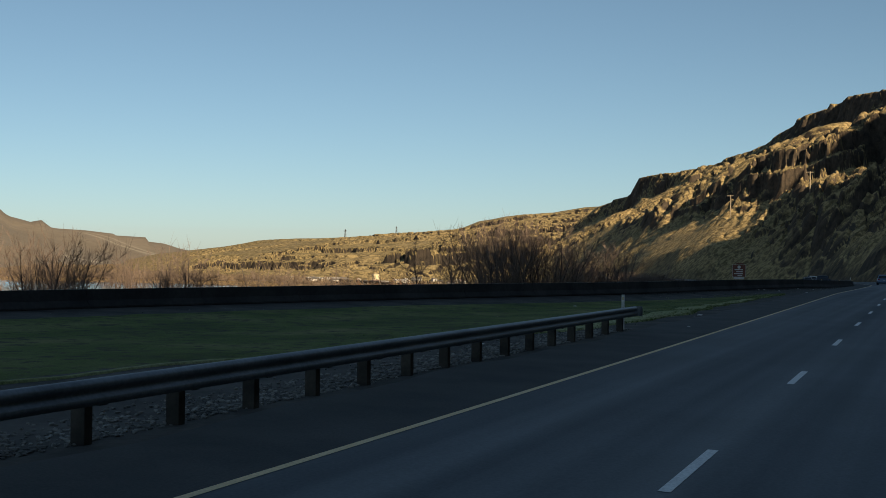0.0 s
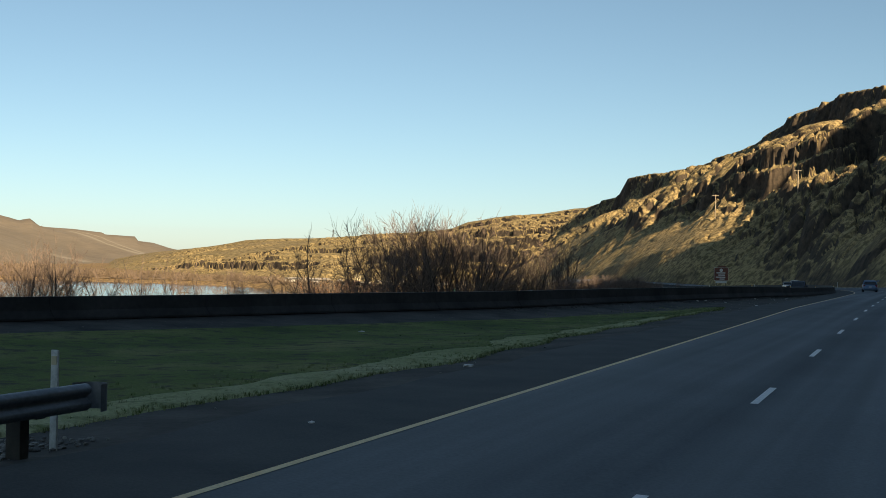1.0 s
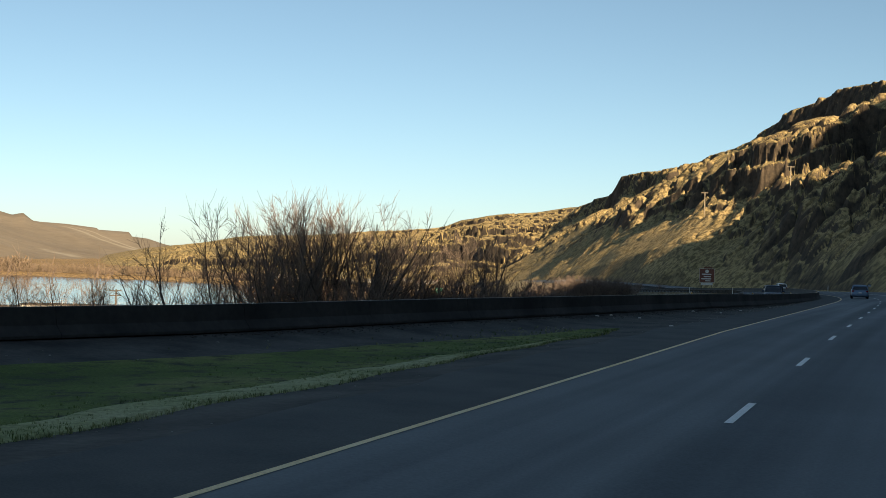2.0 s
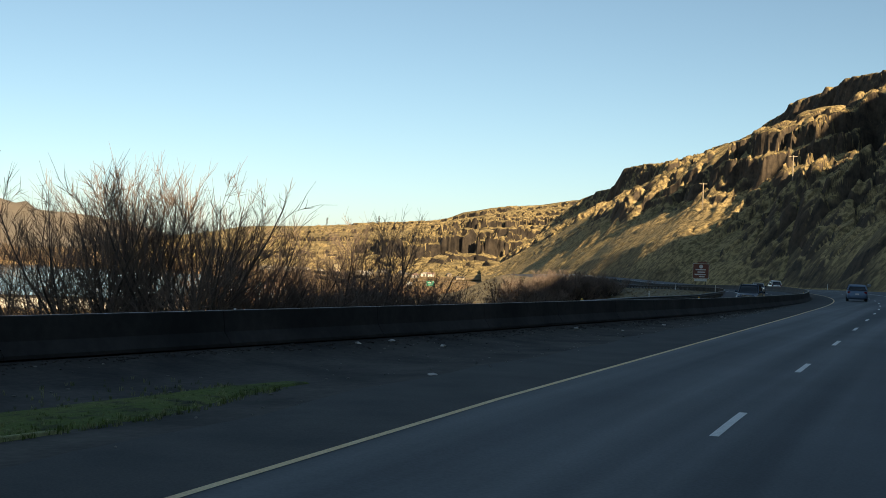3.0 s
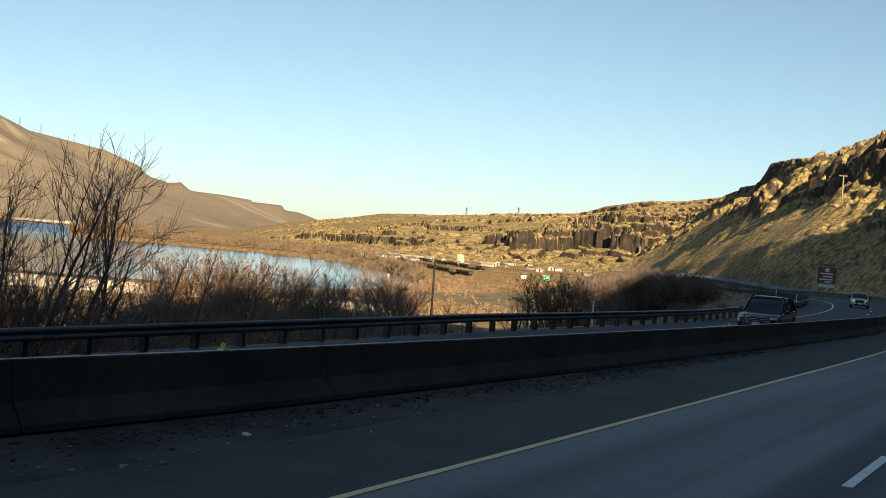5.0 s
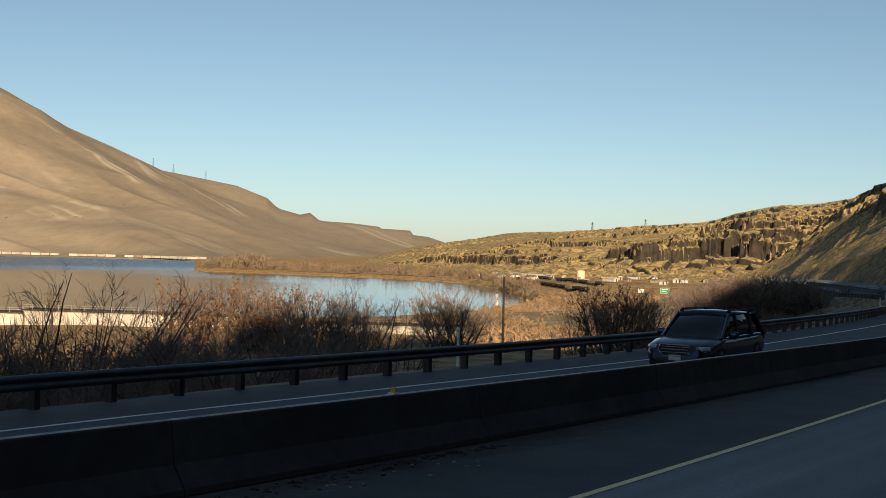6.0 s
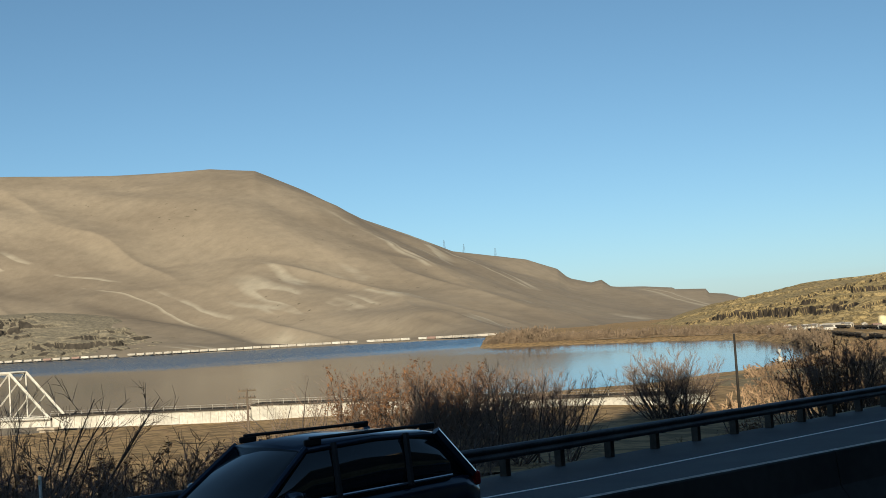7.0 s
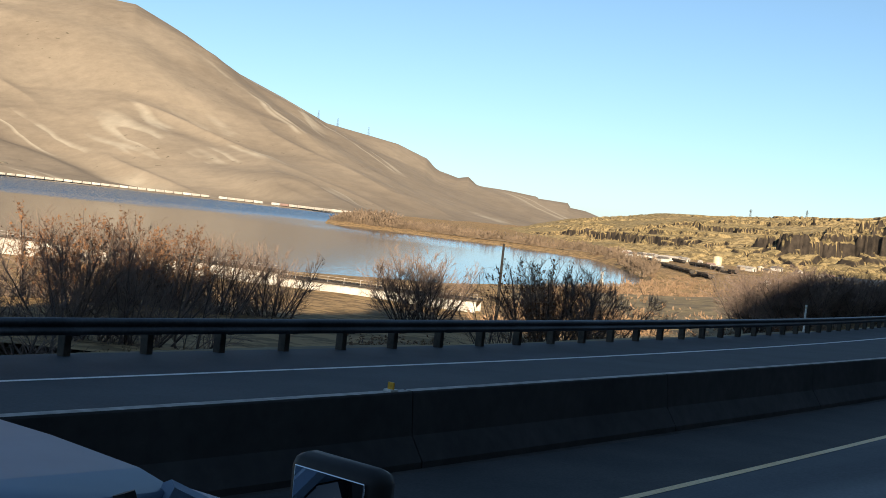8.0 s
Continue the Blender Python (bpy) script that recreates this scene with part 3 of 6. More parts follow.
# the bare mountain beyond the river
def gullies(x, y):
    """Spurs and ravines that run down the slope, wandering and forking."""
    ang, far = np.arctan2(-x, y - 181), np.hypot(x, y - 181)
    u, warp = ang * 2900 - 0.5 * far, 200 * fbm(x, y, 1000, 3, 80)
    a = 1 - np.abs(fbm(u + warp, far * 0.34, 560, 2, 182))
    b = 1 - np.abs(fbm(u * 1.05 - warp, far * 0.30, 210, 2, 83))
    return np.clip((np.degrees(ang) - 36) / 10, 0.12, 1) * (80 * (a - 0.78) + 34 * (b - 0.78) + 12 * fbm(x, y, 800, 3, 87) + 0.8 * fbm(x, y, 60, 3, 89))


polar_land("mountain", (-2.9, 181), np.arange(33, 84, 0.075), np.concatenate([np.linspace(-0.06, 1.04, 260), np.linspace(1.06, 1.5, 10)]),
           foot=([33, 38, 41, 44, 47.4, 54, 61.6, 68.8, 84], [3200, 2900, 2500, 1950, 1790, 1960, 2130, 2330, 2700]),
           crest=([33, 39, 43, 48, 55, 60, 68, 84], [3900, 3900, 3850, 3800, 3900, 4050, 4150, 4200]),
           z_foot=([33, 84], [-23.6, -23.6]),
           z_crest=([33, 34.79, 35.32, 36.2, 36.93, 37.02, 38.4, 38.5, 39.8, 41.0, 41.29, 41.71, 42.0, 42.18, 43.07, 43.3, 43.69, 45.09, 48.47, 50.52, 52.59, 55.12, 57.4, 59.44, 63.96, 68.52, 76, 84],
                    [5, 12, 18.5, 37, 42.5, 56, 60.5, 66, 75, 79, 82, 104, 100, 97, 113, 122, 147, 183, 222, 284, 341, 440, 522, 543, 545, 554, 560, 520]),
           profile=[(-0.1, -0.02), (0, 0), (0.02, 0.012), (0.12, 0.05), (0.30, 0.16), (0.40, 0.26), (0.55, 0.42), (0.75, 0.70), (0.9, 0.90), (1, 1), (1.5, 0.85)],
           wobble=lambda x, y: 0.03 * fbm(x, y, 900, 3, 91), relief=gullies, material=M["mountain"],
           label="bare tan mountain of dry grass with gullies across the river", smooth=True, ease=3.0)

# low cliff at the mountain's foot, above the far shore
polar_land("shore_cliff", (-2.9, 181), np.arange(60.5, 80, 0.05), np.linspace(0, 1.0, 220),
           foot=([60.5, 68.8, 80], [2150, 2345, 2600]), crest=([60.5, 68.8, 80], [2720, 2960, 3200]),
           z_foot=([60, 80], [-24, -24]), z_crest=([60.5, 62, 64, 67, 80], [-30, 22, 66, 84, 88]),
           profile=[(0, 0), (0.15, 0.09), (0.28, 0.20), (0.295, 0.33), (0.40, 0.38), (0.41, 0.47), (0.52, 0.50), (0.53, 0.60), (0.62, 0.63), (0.63, 0.71), (0.85, 0.88), (1, 0.96)],
           wobble=lambda x, y: 0.08 * fbm(x, y, 260, 3, 95), buttress=lambda x, y: 0.07 * buttresses(x, y, 60, 97) + 0.05 * buttresses(x, y, 24, 98),
           relief=lambda x, y: 4 * fbm(x, y, 120, 3, 99) + crag_field(x, y, 30, 10.0, 0.02, 220, 79), material=M["shorecliff"], label="broken basalt cliff band above the far shore", smooth=True, broken=160)

# river flats with the spit and the village
th, rr = np.radians(np.arange(6, 100, 0.25)), np.concatenate([np.geomspace(120, 3300, 260)])
T, R = np.meshgrid(th, rr, indexing="ij")
deg = np.degrees(T)
x, y = -2.2 - np.sin(T) * R, 156 + np.cos(T) * R
near = np.interp(deg, [28, 30.7, 32, 34, 38, 45, 60, 100], [900, 585, 520, 470, 430, 400, 380, 370]) + 14 * fbm(x, y, 90, 3, 101)
far = np.interp(deg, [28, 30.7, 32, 34, 38, 42, 46.6, 46.9, 100], [880, 600, 760, 915, 1020, 1090, 1150, 2600, 2600]) + 14 * fbm(x, y, 120, 3, 103)
wet = np.minimum(R - near, far - R)
base = np.interp(R, [120, 200, 330, 480, 3300], [-11, -14.5, -17.5, -20.5, -21.5])
z = np.where(wet < 0, np.minimum(base + 1.1 * fbm(x, y, 60, 4, 105), WATER + 0.5 + np.abs(wet) * 0.09), WATER - 0.05 * wet)
z = np.where(wet >= 0, np.maximum(z, WATER - 2.5), z)
LAND["river_flats"] = np.stack([x, y, z], -1).reshape(-1, 3)
tagged(grid_object("river_flats", np.stack([x, y, z], -1), M["flats"]), "flat river land of dry grass and brown brush", "land", kind="structure")

# a pale gravel track along the bay and the dark sidings of the village
for off_r, wide_r, mat, nm, lab in ((22, 5, "track", "gravel_track", "pale gravel track along the river bay"), (95, 4, "rust", "siding", "dark ballast strip of a railway siding"), (128, 4, "rust", "siding", "dark ballast strip of a railway siding")):
    a_ = np.radians(np.arange(22, 43, 0.5))
    r_ = np.interp(np.degrees(a_), [22, 28, 30.7, 32, 34, 38, 42], [800, 790, 780, 820, 930, 1030, 1095]) + off_r + 10 * np.sin(a_ * 25)
    rows_ = [np.stack([-2.2 - np.sin(a_) * (r_ + k), 156 + np.cos(a_) * (r_ + k), np.array([ground_at("river_flats", -2.2 - math.sin(p_) * q_, 156 + math.cos(p_) * q_) for p_, q_ in zip(a_, r_)]) + 0.7], -1) for k in (-wide_r / 2, wide_r / 2)]
    tagged(grid_object(nm, np.stack(rows_, 1), M[mat]), lab, "road", kind="structure")

# places where the edge of the escarpment's shadow falls, from the bank to the hillside
SHADE_EDGE = [(-96, 114, 0), (-101.8, 148, 0.5), (-47.6, 150, 5.0), (-36, 165, 2), (-60, 200, -3), (-125, 280, -9.5), (-113, 296, -9), (-80, 292, -2.6), (-122, 326, -6.5), (-92, 350, -7), (-93, 399, -3), (-94, 525, 8.5), (-46, 491, 25), (-31, 490, 29.5), (-19, 486, 33)]
SHADE = sorted((-math.cos(SUN_TURN) * x + math.sin(SUN_TURN) * y, z - math.tan(SUN_HEIGHT) * (math.sin(SUN_TURN) * x + math.cos(SUN_TURN) * y)) for x, y, z in SHADE_EDGE)
SHADE = [(-500, 20), (-260, 45)] + SHADE + [(344, 199), (365, 218), (383, 226), (419, 243), (455, 258), (485, 220), (900, 60)]
# the bluff beside and behind the road, whose shade lies on it
s_, w_ = np.meshgrid(np.concatenate([np.arange(-900, -40, 20.0), np.arange(-40, 321, 5.0)]), np.concatenate([np.linspace(7.5, 20, 8), np.linspace(22, 90, 60), np.linspace(94, 300, 20), np.linspace(340, 1200, 10)]), indexing="ij")
p = at(s_, -w_, 0)
rise = steps((w_ - 14) / 62 + 0.05 * fbm(p[..., 0], p[..., 1], 90, 3, 111) + 0.03 * fbm(p[..., 0], p[..., 1], 16, 3, 113),
             [(-1, 0), (0, 0), (0.15, 0.14), (0.30, 0.27), (0.335, 0.50), (0.55, 0.62), (0.58, 0.82), (0.8, 0.95), (1.0, 1.0), (9, 1.0)])
brow = np.interp(s_, [-900, -20, 30, 80, 140, 242, 272, 320], [40, 45, 45, 55, 55, 60, 58, 45])
p[..., 2] = plane_z(np.clip(s_, -40, 520), -np.minimum(w_, 9)) - 0.25 * np.clip((w_ - 7.5) / 2, 0, 1) + brow * rise + np.clip((w_ - 12) / 20, 0, 1) * 1.5 * fbm(p[..., 0], p[..., 1], 30, 4, 115)
tagged(grid_object("bluff", p, M["hill"], smooth=False), "basalt bluff with grassy benches rising beside the road", "land", kind="structure")

# unseen escarpment added behind the bluff; its crest is set to shade the road, the bank and the hill's foot
x, y = np.meshgrid(np.concatenate([np.linspace(52, 135, 60), np.linspace(142, 400, 20), np.linspace(440, 1200, 8)]), np.concatenate([np.arange(-900, -300, 20.0), np.arange(-300, 100, 6.0), np.arange(100, 400, 3.0), np.arange(404, 700, 8.0)]), indexing="xy")
away = math.sin(SUN_TURN) * 110 + math.cos(SUN_TURN) * y
shade = np.interp(-math.cos(SUN_TURN) * 110 + math.sin(SUN_TURN) * y, *zip(*SHADE))
crest = np.maximum(shade + math.tan(SUN_HEIGHT) * away, 20)
rise = steps((x - 56) / 54 + 0.05 * fbm(x, y, 60, 3, 141) * np.clip((110 - x) / 20, 0, 1), [(-1, 0), (0, 0), (0.3, 0.22), (0.36, 0.42), (0.62, 0.58), (0.68, 0.82), (1.0, 1.0), (1.6, 0.99), (5, 0.8), (30, 0.5)])
tagged(grid_object("escarpment", np.stack([x, y, -8 + (crest + 8) * rise + 1.2 * fbm(x, y, 25, 4, 143)], -1), M["hill"]), "unseen basalt height added to shade the road", "land", kind="structure")

# ---------------------------------------------------------------- road
def strip(name, s, offs, z, material, parent=None, lift=0.0):
    S_, O_ = np.meshgrid(s, np.arange(len(offs)), indexing="ij")
    off = np.stack([np.broadcast_to(np.asarray(o(s) if callable(o) else o, float), s.shape) for o in offs], 1)
    zz = np.stack([z(s, off[:, i]) for i in range(len(offs))], 1) + lift
    return grid_object(name, at(S_, off, zz)[:, ::-1], material, parent)


line = np.concatenate([np.arange(-90, 0, 6.0), np.arange(0, 300, 2.0), np.arange(300, 560, 4.0)])
road = tagged(strip("road", line, [-7.6, NEAR_EDGE - 0.1, -0.5, LANE, 4.6, EDGE + 0.07], plane_z, M["asphalt"]), "dark asphalt carriageway with two lanes and painted lines", "road", kind="structure")


def shoulder_edge(s):
    return np.minimum(8.75 + 0.12 * np.sin(s * 0.9) + 0.1 * np.sin(s * 0.31 + 1), wall_off(s) - 0.5)


def median_z(s, off):
    e, w = shoulder_edge(s), wall_off(s)
    t = np.clip((off - e) / np.maximum(w - e, 0.2), 0, 1)
    z0, z1 = plane_z(s, e), wall_top(s) - WALL_H
    return z0 + (z1 - z0) * t - 0.35 * np.sin(np.pi * t) * np.clip((w - e) / 12, 0, 1)


tagged(strip("shoulder", line, [EDGE + 0.07, 7.6, shoulder_edge], plane_z, M["asphalt_old"]), "darker worn asphalt shoulder beside the yellow line", "shoulder", kind="structure")
fr = [0.0, 0.04, 0.1, 0.2, 0.3, 0.4, 0.5, 0.6, 0.7, 0.8, 0.9, 1.0]
med = [(lambda f: (lambda s: shoulder_edge(s) + f * (wall_off(s) + 0.3 - shoulder_edge(s))))(f) for f in fr]
tagged(strip("median", line, med, lambda s, o: median_z(s, o) - 0.004, M["median"]), "median strip of dark gravel and soil", "median", kind="structure")

# grass sheet on the wide part of the median
gs = np.arange(-60, 102, 1.0)


def grass_in(s):
    return shoulder_edge(s) + np.interp(s, [-60, 8, 24, 36, 41, 60, 72, 95, 118], [12.0, 10.5, 6.5, 3.2, 1.6, 1.4, 2.0, 1.6, 1.6]) + 0.45 * fbm(s, s * 0 + 3, 6, 4, 121) * np.interp(s, [-60, 30, 36, 42], [3.5, 3.0, 0.6, 1.0])


def grass_out(s):
    a = grass_in(s)
    return a + np.maximum(0.02, (wall_off(s) - 3.2 - a) * np.interp(s, [-60, 60, 88, 97, 102], [1, 1, 0.9, 0.6, 0.1]) + 0.5 * fbm(s, s * 0 + 7, 9, 3, 123))


def edge_fade(o, a, b):
    f = (o - a) / np.maximum(b - a, 0.05)
    return np.clip(np.minimum(f, 1 - f) * 7, 0, 1)


gcols = [(lambda f: (lambda s: grass_in(s) + f * (grass_out(s) - grass_in(s))))(f) for f in np.linspace(0, 1, 26)]
tagged(strip("grass", gs, gcols, lambda s, o: median_z(s, o) - 0.012 + edge_fade(o, grass_in(s), grass_out(s)) * (0.024 + 0.05 * (0.5 + 0.5 * fbm(s * 1.0, o, 1.4, 2, 125))), M["grass"]), "short green and straw winter grass on the median", "grass", kind="stuff")

def straw_w(s):
    return np.maximum(0.05, np.interp(s, [-60, 36, 44, 62, 78, 92], [0.05, 0.1, 1.7, 1.9, 1.2, 0.05]) * (1 + 0.5 * fbm(s, s * 0 + 11, 6, 3, 127) + 0.25 * fbm(s, s * 0 + 15, 1.3, 2, 131)))


scols = [(lambda f: (lambda s: grass_in(s) - 0.12 + f * (straw_w(s) + 0.12)))(f) for f in np.linspace(0, 1, 10)]
tagged(strip("straw_grass", np.arange(-60, 94, 0.4), scols, lambda s, o: median_z(s, o) - 0.012 + edge_fade(o, grass_in(s) - 0.12, grass_in(s) + straw_w(s)) * (0.034 + 0.06 * (0.5 + 0.5 * fbm(s * 1.0, o, 1.1, 2, 129))), M["straw"]), "band of pale straw grass along the median's edge", "grass", kind="stuff")

# tufts of grass and dead weeds
def tufts(name, places, material, label, seed):
    r = np.random.default_rng(seed)
    V, F = [], []
    for x, y, z, h in places:
        for _ in range(6):
            a, b = r.uniform(0, 6.28), r.uniform(0, 6.28)
            o = np.array([x, y, z]) + np.array([math.cos(b), math.sin(b), 0]) * r.uniform(0, 0.6 * h)
            lean = np.array([math.cos(a), math.sin(a), 0]) * h * r.uniform(0.1, 0.6)
            side = np.array([-math.sin(a), math.cos(a), 0]) * h * 0.07
            n = len(V)
            V += [o - side, o + side, o + 0.6 * lean + side * 0.6 + np.array([0, 0, 0.7 * h]), o + lean + np.array([0, 0, h])]
            F += [(n, n + 1, n + 2), (n, n + 2, n + 3)]
    me = bpy.data.meshes.new(name)
    me.from_pydata([tuple(map(float, v)) for v in V], [], F)
    me.materials.append(material)
    return tagged(new(name, me), label, "grass", kind="stuff")


_r = np.random.default_rng(77)
_p, _w = [], []
for _ in range(7000):
    s = _r.uniform(34, 100)
    o = float(grass_in(np.array([s]))[0]) + _r.exponential(1.1) * (1 if s > 36 else 1.6) - 0.25
    if o < float(wall_off(s)) - 2.5:
        (_w if _r.uniform() < 0.45 else _p).append((*at(s, o, float(median_z(s, o))), _r.uniform(0.03, 0.09)))
tufts("grass_tufts", _p, M["grass"], "small green grass tufts on the median", 5)
tufts("straw_tufts", _w, M["straw"], "small dead straw tufts along the median's edge", 6)

# painted lines
def paint(name, s0, s1, off, width, z, material, label="", step=2.0):
    s = np.linspace(s0, s1, max(2, int((s1 - s0) / step) + 1))
    return tagged(strip(name, s, [off - width / 2 if not callable(off) else (lambda q: off(q) - width / 2), off + width / 2 if not callable(off) else (lambda q: off(q) + width / 2)], z, material, road, 0.006), label)


paint("edge_line", -90, 520, EDGE, 0.115, plane_z, M["yellow"], "long solid yellow edge line")
paint("edge_line", -90, 520, NEAR_EDGE, 0.15, plane_z, M["white"], "long solid white edge line")
for n in range(-4, 40):
    a = 0.344 + 12.192 * n
    paint("lane_dash", a, a + 3.048, LANE, 0.135, plane_z, M["white"], step=1.0)

# oncoming carriageway and what lies beyond its rail
opp = tagged(strip("oncoming_road", line, [lambda s: wall_off(s) + 0.25, lambda s: wall_off(s) + 4, lambda s: wall_off(s) + 7.2, lambda s: wall_off(s) + RAIL_GAP + 0.4], far_z, M["asphalt_far"]),
             "oncoming asphalt carriageway behind the median wall", "road", kind="structure")
road_ours, road = road, opp
paint("edge_line", -90, 520, lambda s: wall_off(s) + 7.25, 0.15, far_z, M["white"], "long solid white edge line")
for n in range(-4, 40):
    a = 4.0 + 12.192 * n
    paint("lane_dash", a, a + 3.048, lambda s: wall_off(s) + 3.7, 0.15, far_z, M["white"], step=1.0)
road = road_ours

bs = np.concatenate([np.arange(-90, 0, 8.0), np.arange(0, 560, 4.0)])
bo = np.array([0, 1.2, 4, 8, 13, 19, 26, 36, 50, 70, 95, 130, 175])
S_, B_ = np.meshgrid(bs, bo, indexing="ij")
off = wall_off(S_) + RAIL_GAP + 0.4 + B_
zt = far_z(S_, wall_off(S_) + RAIL_GAP + 0.4)
zb = zt - 0.05 + np.interp(B_, bo, [0, -0.15, -1.1, -2.7, -4.8, -7.0, -8.6, -9.8, -11, -12.2, -13.6, -15.5, -18]) * 0.95
p = at(S_, off, zb)
p[..., 2] += np.clip(B_ / 6, 0, 1) * 0.7 * fbm(p[..., 0], p[..., 1], 14, 3, 131)
tagged(grid_object("bank", p[:, ::-1], M["bank"]), "scrubby bank falling from the road to the river flats", "bank", kind="structure")


def bank_z(s, b):
    z0 = far_z(s, wall_off(s) + RAIL_GAP + 0.4)
    return float(z0 - 0.05 + np.interp(b, bo, [0, -0.15, -1.1, -2.7, -4.8, -7.0, -8.6, -9.8, -11, -12.2, -13.6, -15.5, -18]) * 0.95)


# ---------------------------------------------------------------- median wall
wall = tagged(new("median_wall"), "long dark weathered concrete median barrier", "barrier", kind="structure")
PROFILE = [(-0.30, 0), (-0.30, 0.075), (-0.125, 0.33), (-0.075, 0.79), (-0.06, 0.81), (0.06, 0.81), (0.075, 0.79), (0.125, 0.33), (0.30, 0.075), (0.30, 0)]
s0 = -84.0
while s0 < 500:
    ln = 6.1
    ss = np.linspace(s0 + 0.012, s0 + ln - 0.012, 4)
    bm = bmesh.new()
    rings = []
    for s in ss:
        rings.append([bm.verts.new(at(s, wall_off(s) + a, wall_top(s) - WALL_H + h)) for a, h in PROFILE])
    for r0, r1 in zip(rings, rings[1:]):
        for i in range(len(PROFILE) - 1):
            bm.faces.new((r0[i], r0[i + 1], r1[i + 1], r1[i]))
    bm.faces.new(rings[0][::-1])
    bm.faces.new(rings[-1])
    bmesh.ops.recalc_face_normals(bm, faces=bm.faces)
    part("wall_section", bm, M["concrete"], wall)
    s0 += ln

# ---------------------------------------------------------------- guardrails
W_BEAM = [(0.0, -0.155), (0.035, -0.15), (0.083, -0.105), (0.083, -0.055), (0.02, -0.012), (0.02, 0.012), (0.083, 0.055), (0.083, 0.105), (0.035, 0.15), (0.0, 0.155)]


def guardrail(name, s0, s1, off, base, side, label, height=0.72, spacing=1.905, end=False, metal="steel"):
    """A steel W-beam on timber posts; side -1 faces the beam to the right of the road's direction."""
    rail = tagged(new(name), label, "guardrail", kind="structure")
    n = int((s1 - s0) / spacing)
    fine = spacing / 2
    span = 12 if s1 - s0 > 100 else 4
    k = 0
    while k < n:
        a, b = s1 - min(n, k + span) * spacing, s1 - k * spacing
        ss = np.arange(a, b + 0.01, fine)
        bm = bmesh.new()
        rings = []
        for s in ss:
            o, zb = off(s), base(s)
            rings.append([bm.verts.new(at(s, o + side * (0.20 + d), zb + height - 0.155 + h)) for d, h in W_BEAM])
        back = []
        for s in ss:
            o, zb = off(s), base(s)
            back.append([bm.verts.new(at(s, o + side * (0.192 + d), zb + height - 0.155 + h)) for d, h in W_BEAM])
        for q in (rings, back):
            for r0, r1 in zip(q, q[1:]):
                for i in range(len(W_BEAM) - 1):
                    bm.faces.new((r0[i], r0[i + 1], r1[i + 1], r1[i]))
        part("beam", bm, M[metal], rail, smooth=True)
        k += span
    bm = bmesh.new()
    box(bm, 0, 0, 0.215, 0.2, 0.15, 1.03, bevel=0.012)
    post = part("post", bm, M["wood"], rail)
    bm = bmesh.new()
    box(bm, 0, 0, height - 0.19, 0.2, 0.15, 0.27, bevel=0.01)
    block = part("spacer_block", bm, M["wood"], rail)
    for i in range(n + 1):
        s = s1 - (0.75 if end else 0.25) - i * spacing
        o, zb = off(s), float(base(s))
        for ob, dx in ((post, -0.12), (block, 0.10)):
            c = ob if i == 0 else new(ob.name.split(".")[0], ob.data)
            c.parent = rail
            q = at(s, o + side * dx, zb - (0.12 if ob is post else 0))
            c.matrix_world = Matrix.Translation(q) @ Matrix.Rotation(float(heading(s)), 4, "Z")
    return rail


near_rail = guardrail("guardrail", -44, 39.1, lambda s: 9.0 + 0 * s, lambda s: plane_z(s, 9.0) - 0.02, -1, "grey steel guardrail on timber posts ending on the median", height=0.775, end=True, metal="bright_steel")
guardrail("guardrail", 60, 500, lambda s: wall_off(s) + RAIL_GAP, lambda s: far_z(s, wall_off(s) + RAIL_GAP), -1, "long dark steel guardrail on timber posts along the river side")
# flared end of the short rail
bm = bmesh.new()
o = Vector(at(39.1, 9.0 - 0.24, plane_z(39.1, 9.0) + 0.60))
ring = []
for a in np.linspace(-100, 100, 10):
    q = Vector(at(39.1 + 0.22 * math.cos(radians(a)), 9.0 - 0.24 + 0.2 * math.sin(radians(a)) , 0))
    ring.append([bm.verts.new((q.x, q.y, o.z + h)) for h in (-0.155, 0.155)])
for r0, r1 in zip(ring, ring[1:]):
    bm.faces.new((r0[0], r0[1], r1[1], r1[0]))
part("end_wing", bm, M["bright_steel"], near_rail, smooth=True)

# ---------------------------------------------------------------- plants
def tube(V, F, pts, radii, sides=3):
    base = len(V)
    pts = np.asarray(pts, float)
    d = np.gradient(pts, axis=0)
    d /= np.linalg.norm(d, axis=1)[:, None] + 1e-9
    ref = np.array([0.0, 0, 1]) if abs(d[0][2]) < 0.9 else np.array([1.0, 0, 0])
    for p, t, r in zip(pts, d, radii):
        u = np.cross(t, ref)
        u /= np.linalg.norm(u) + 1e-9
        w = np.cross(t, u)
        for k in range(sides):
            a = 2 * math.pi * k / sides
            V.append(p + r * (math.cos(a) * u + math.sin(a) * w))
    for i in range(len(pts) - 1):
        for k in range(sides):
            a, b = base + i * sides + k, base + i * sides + (k + 1) % sides
            F.append((a, b, b + sides, a + sides))


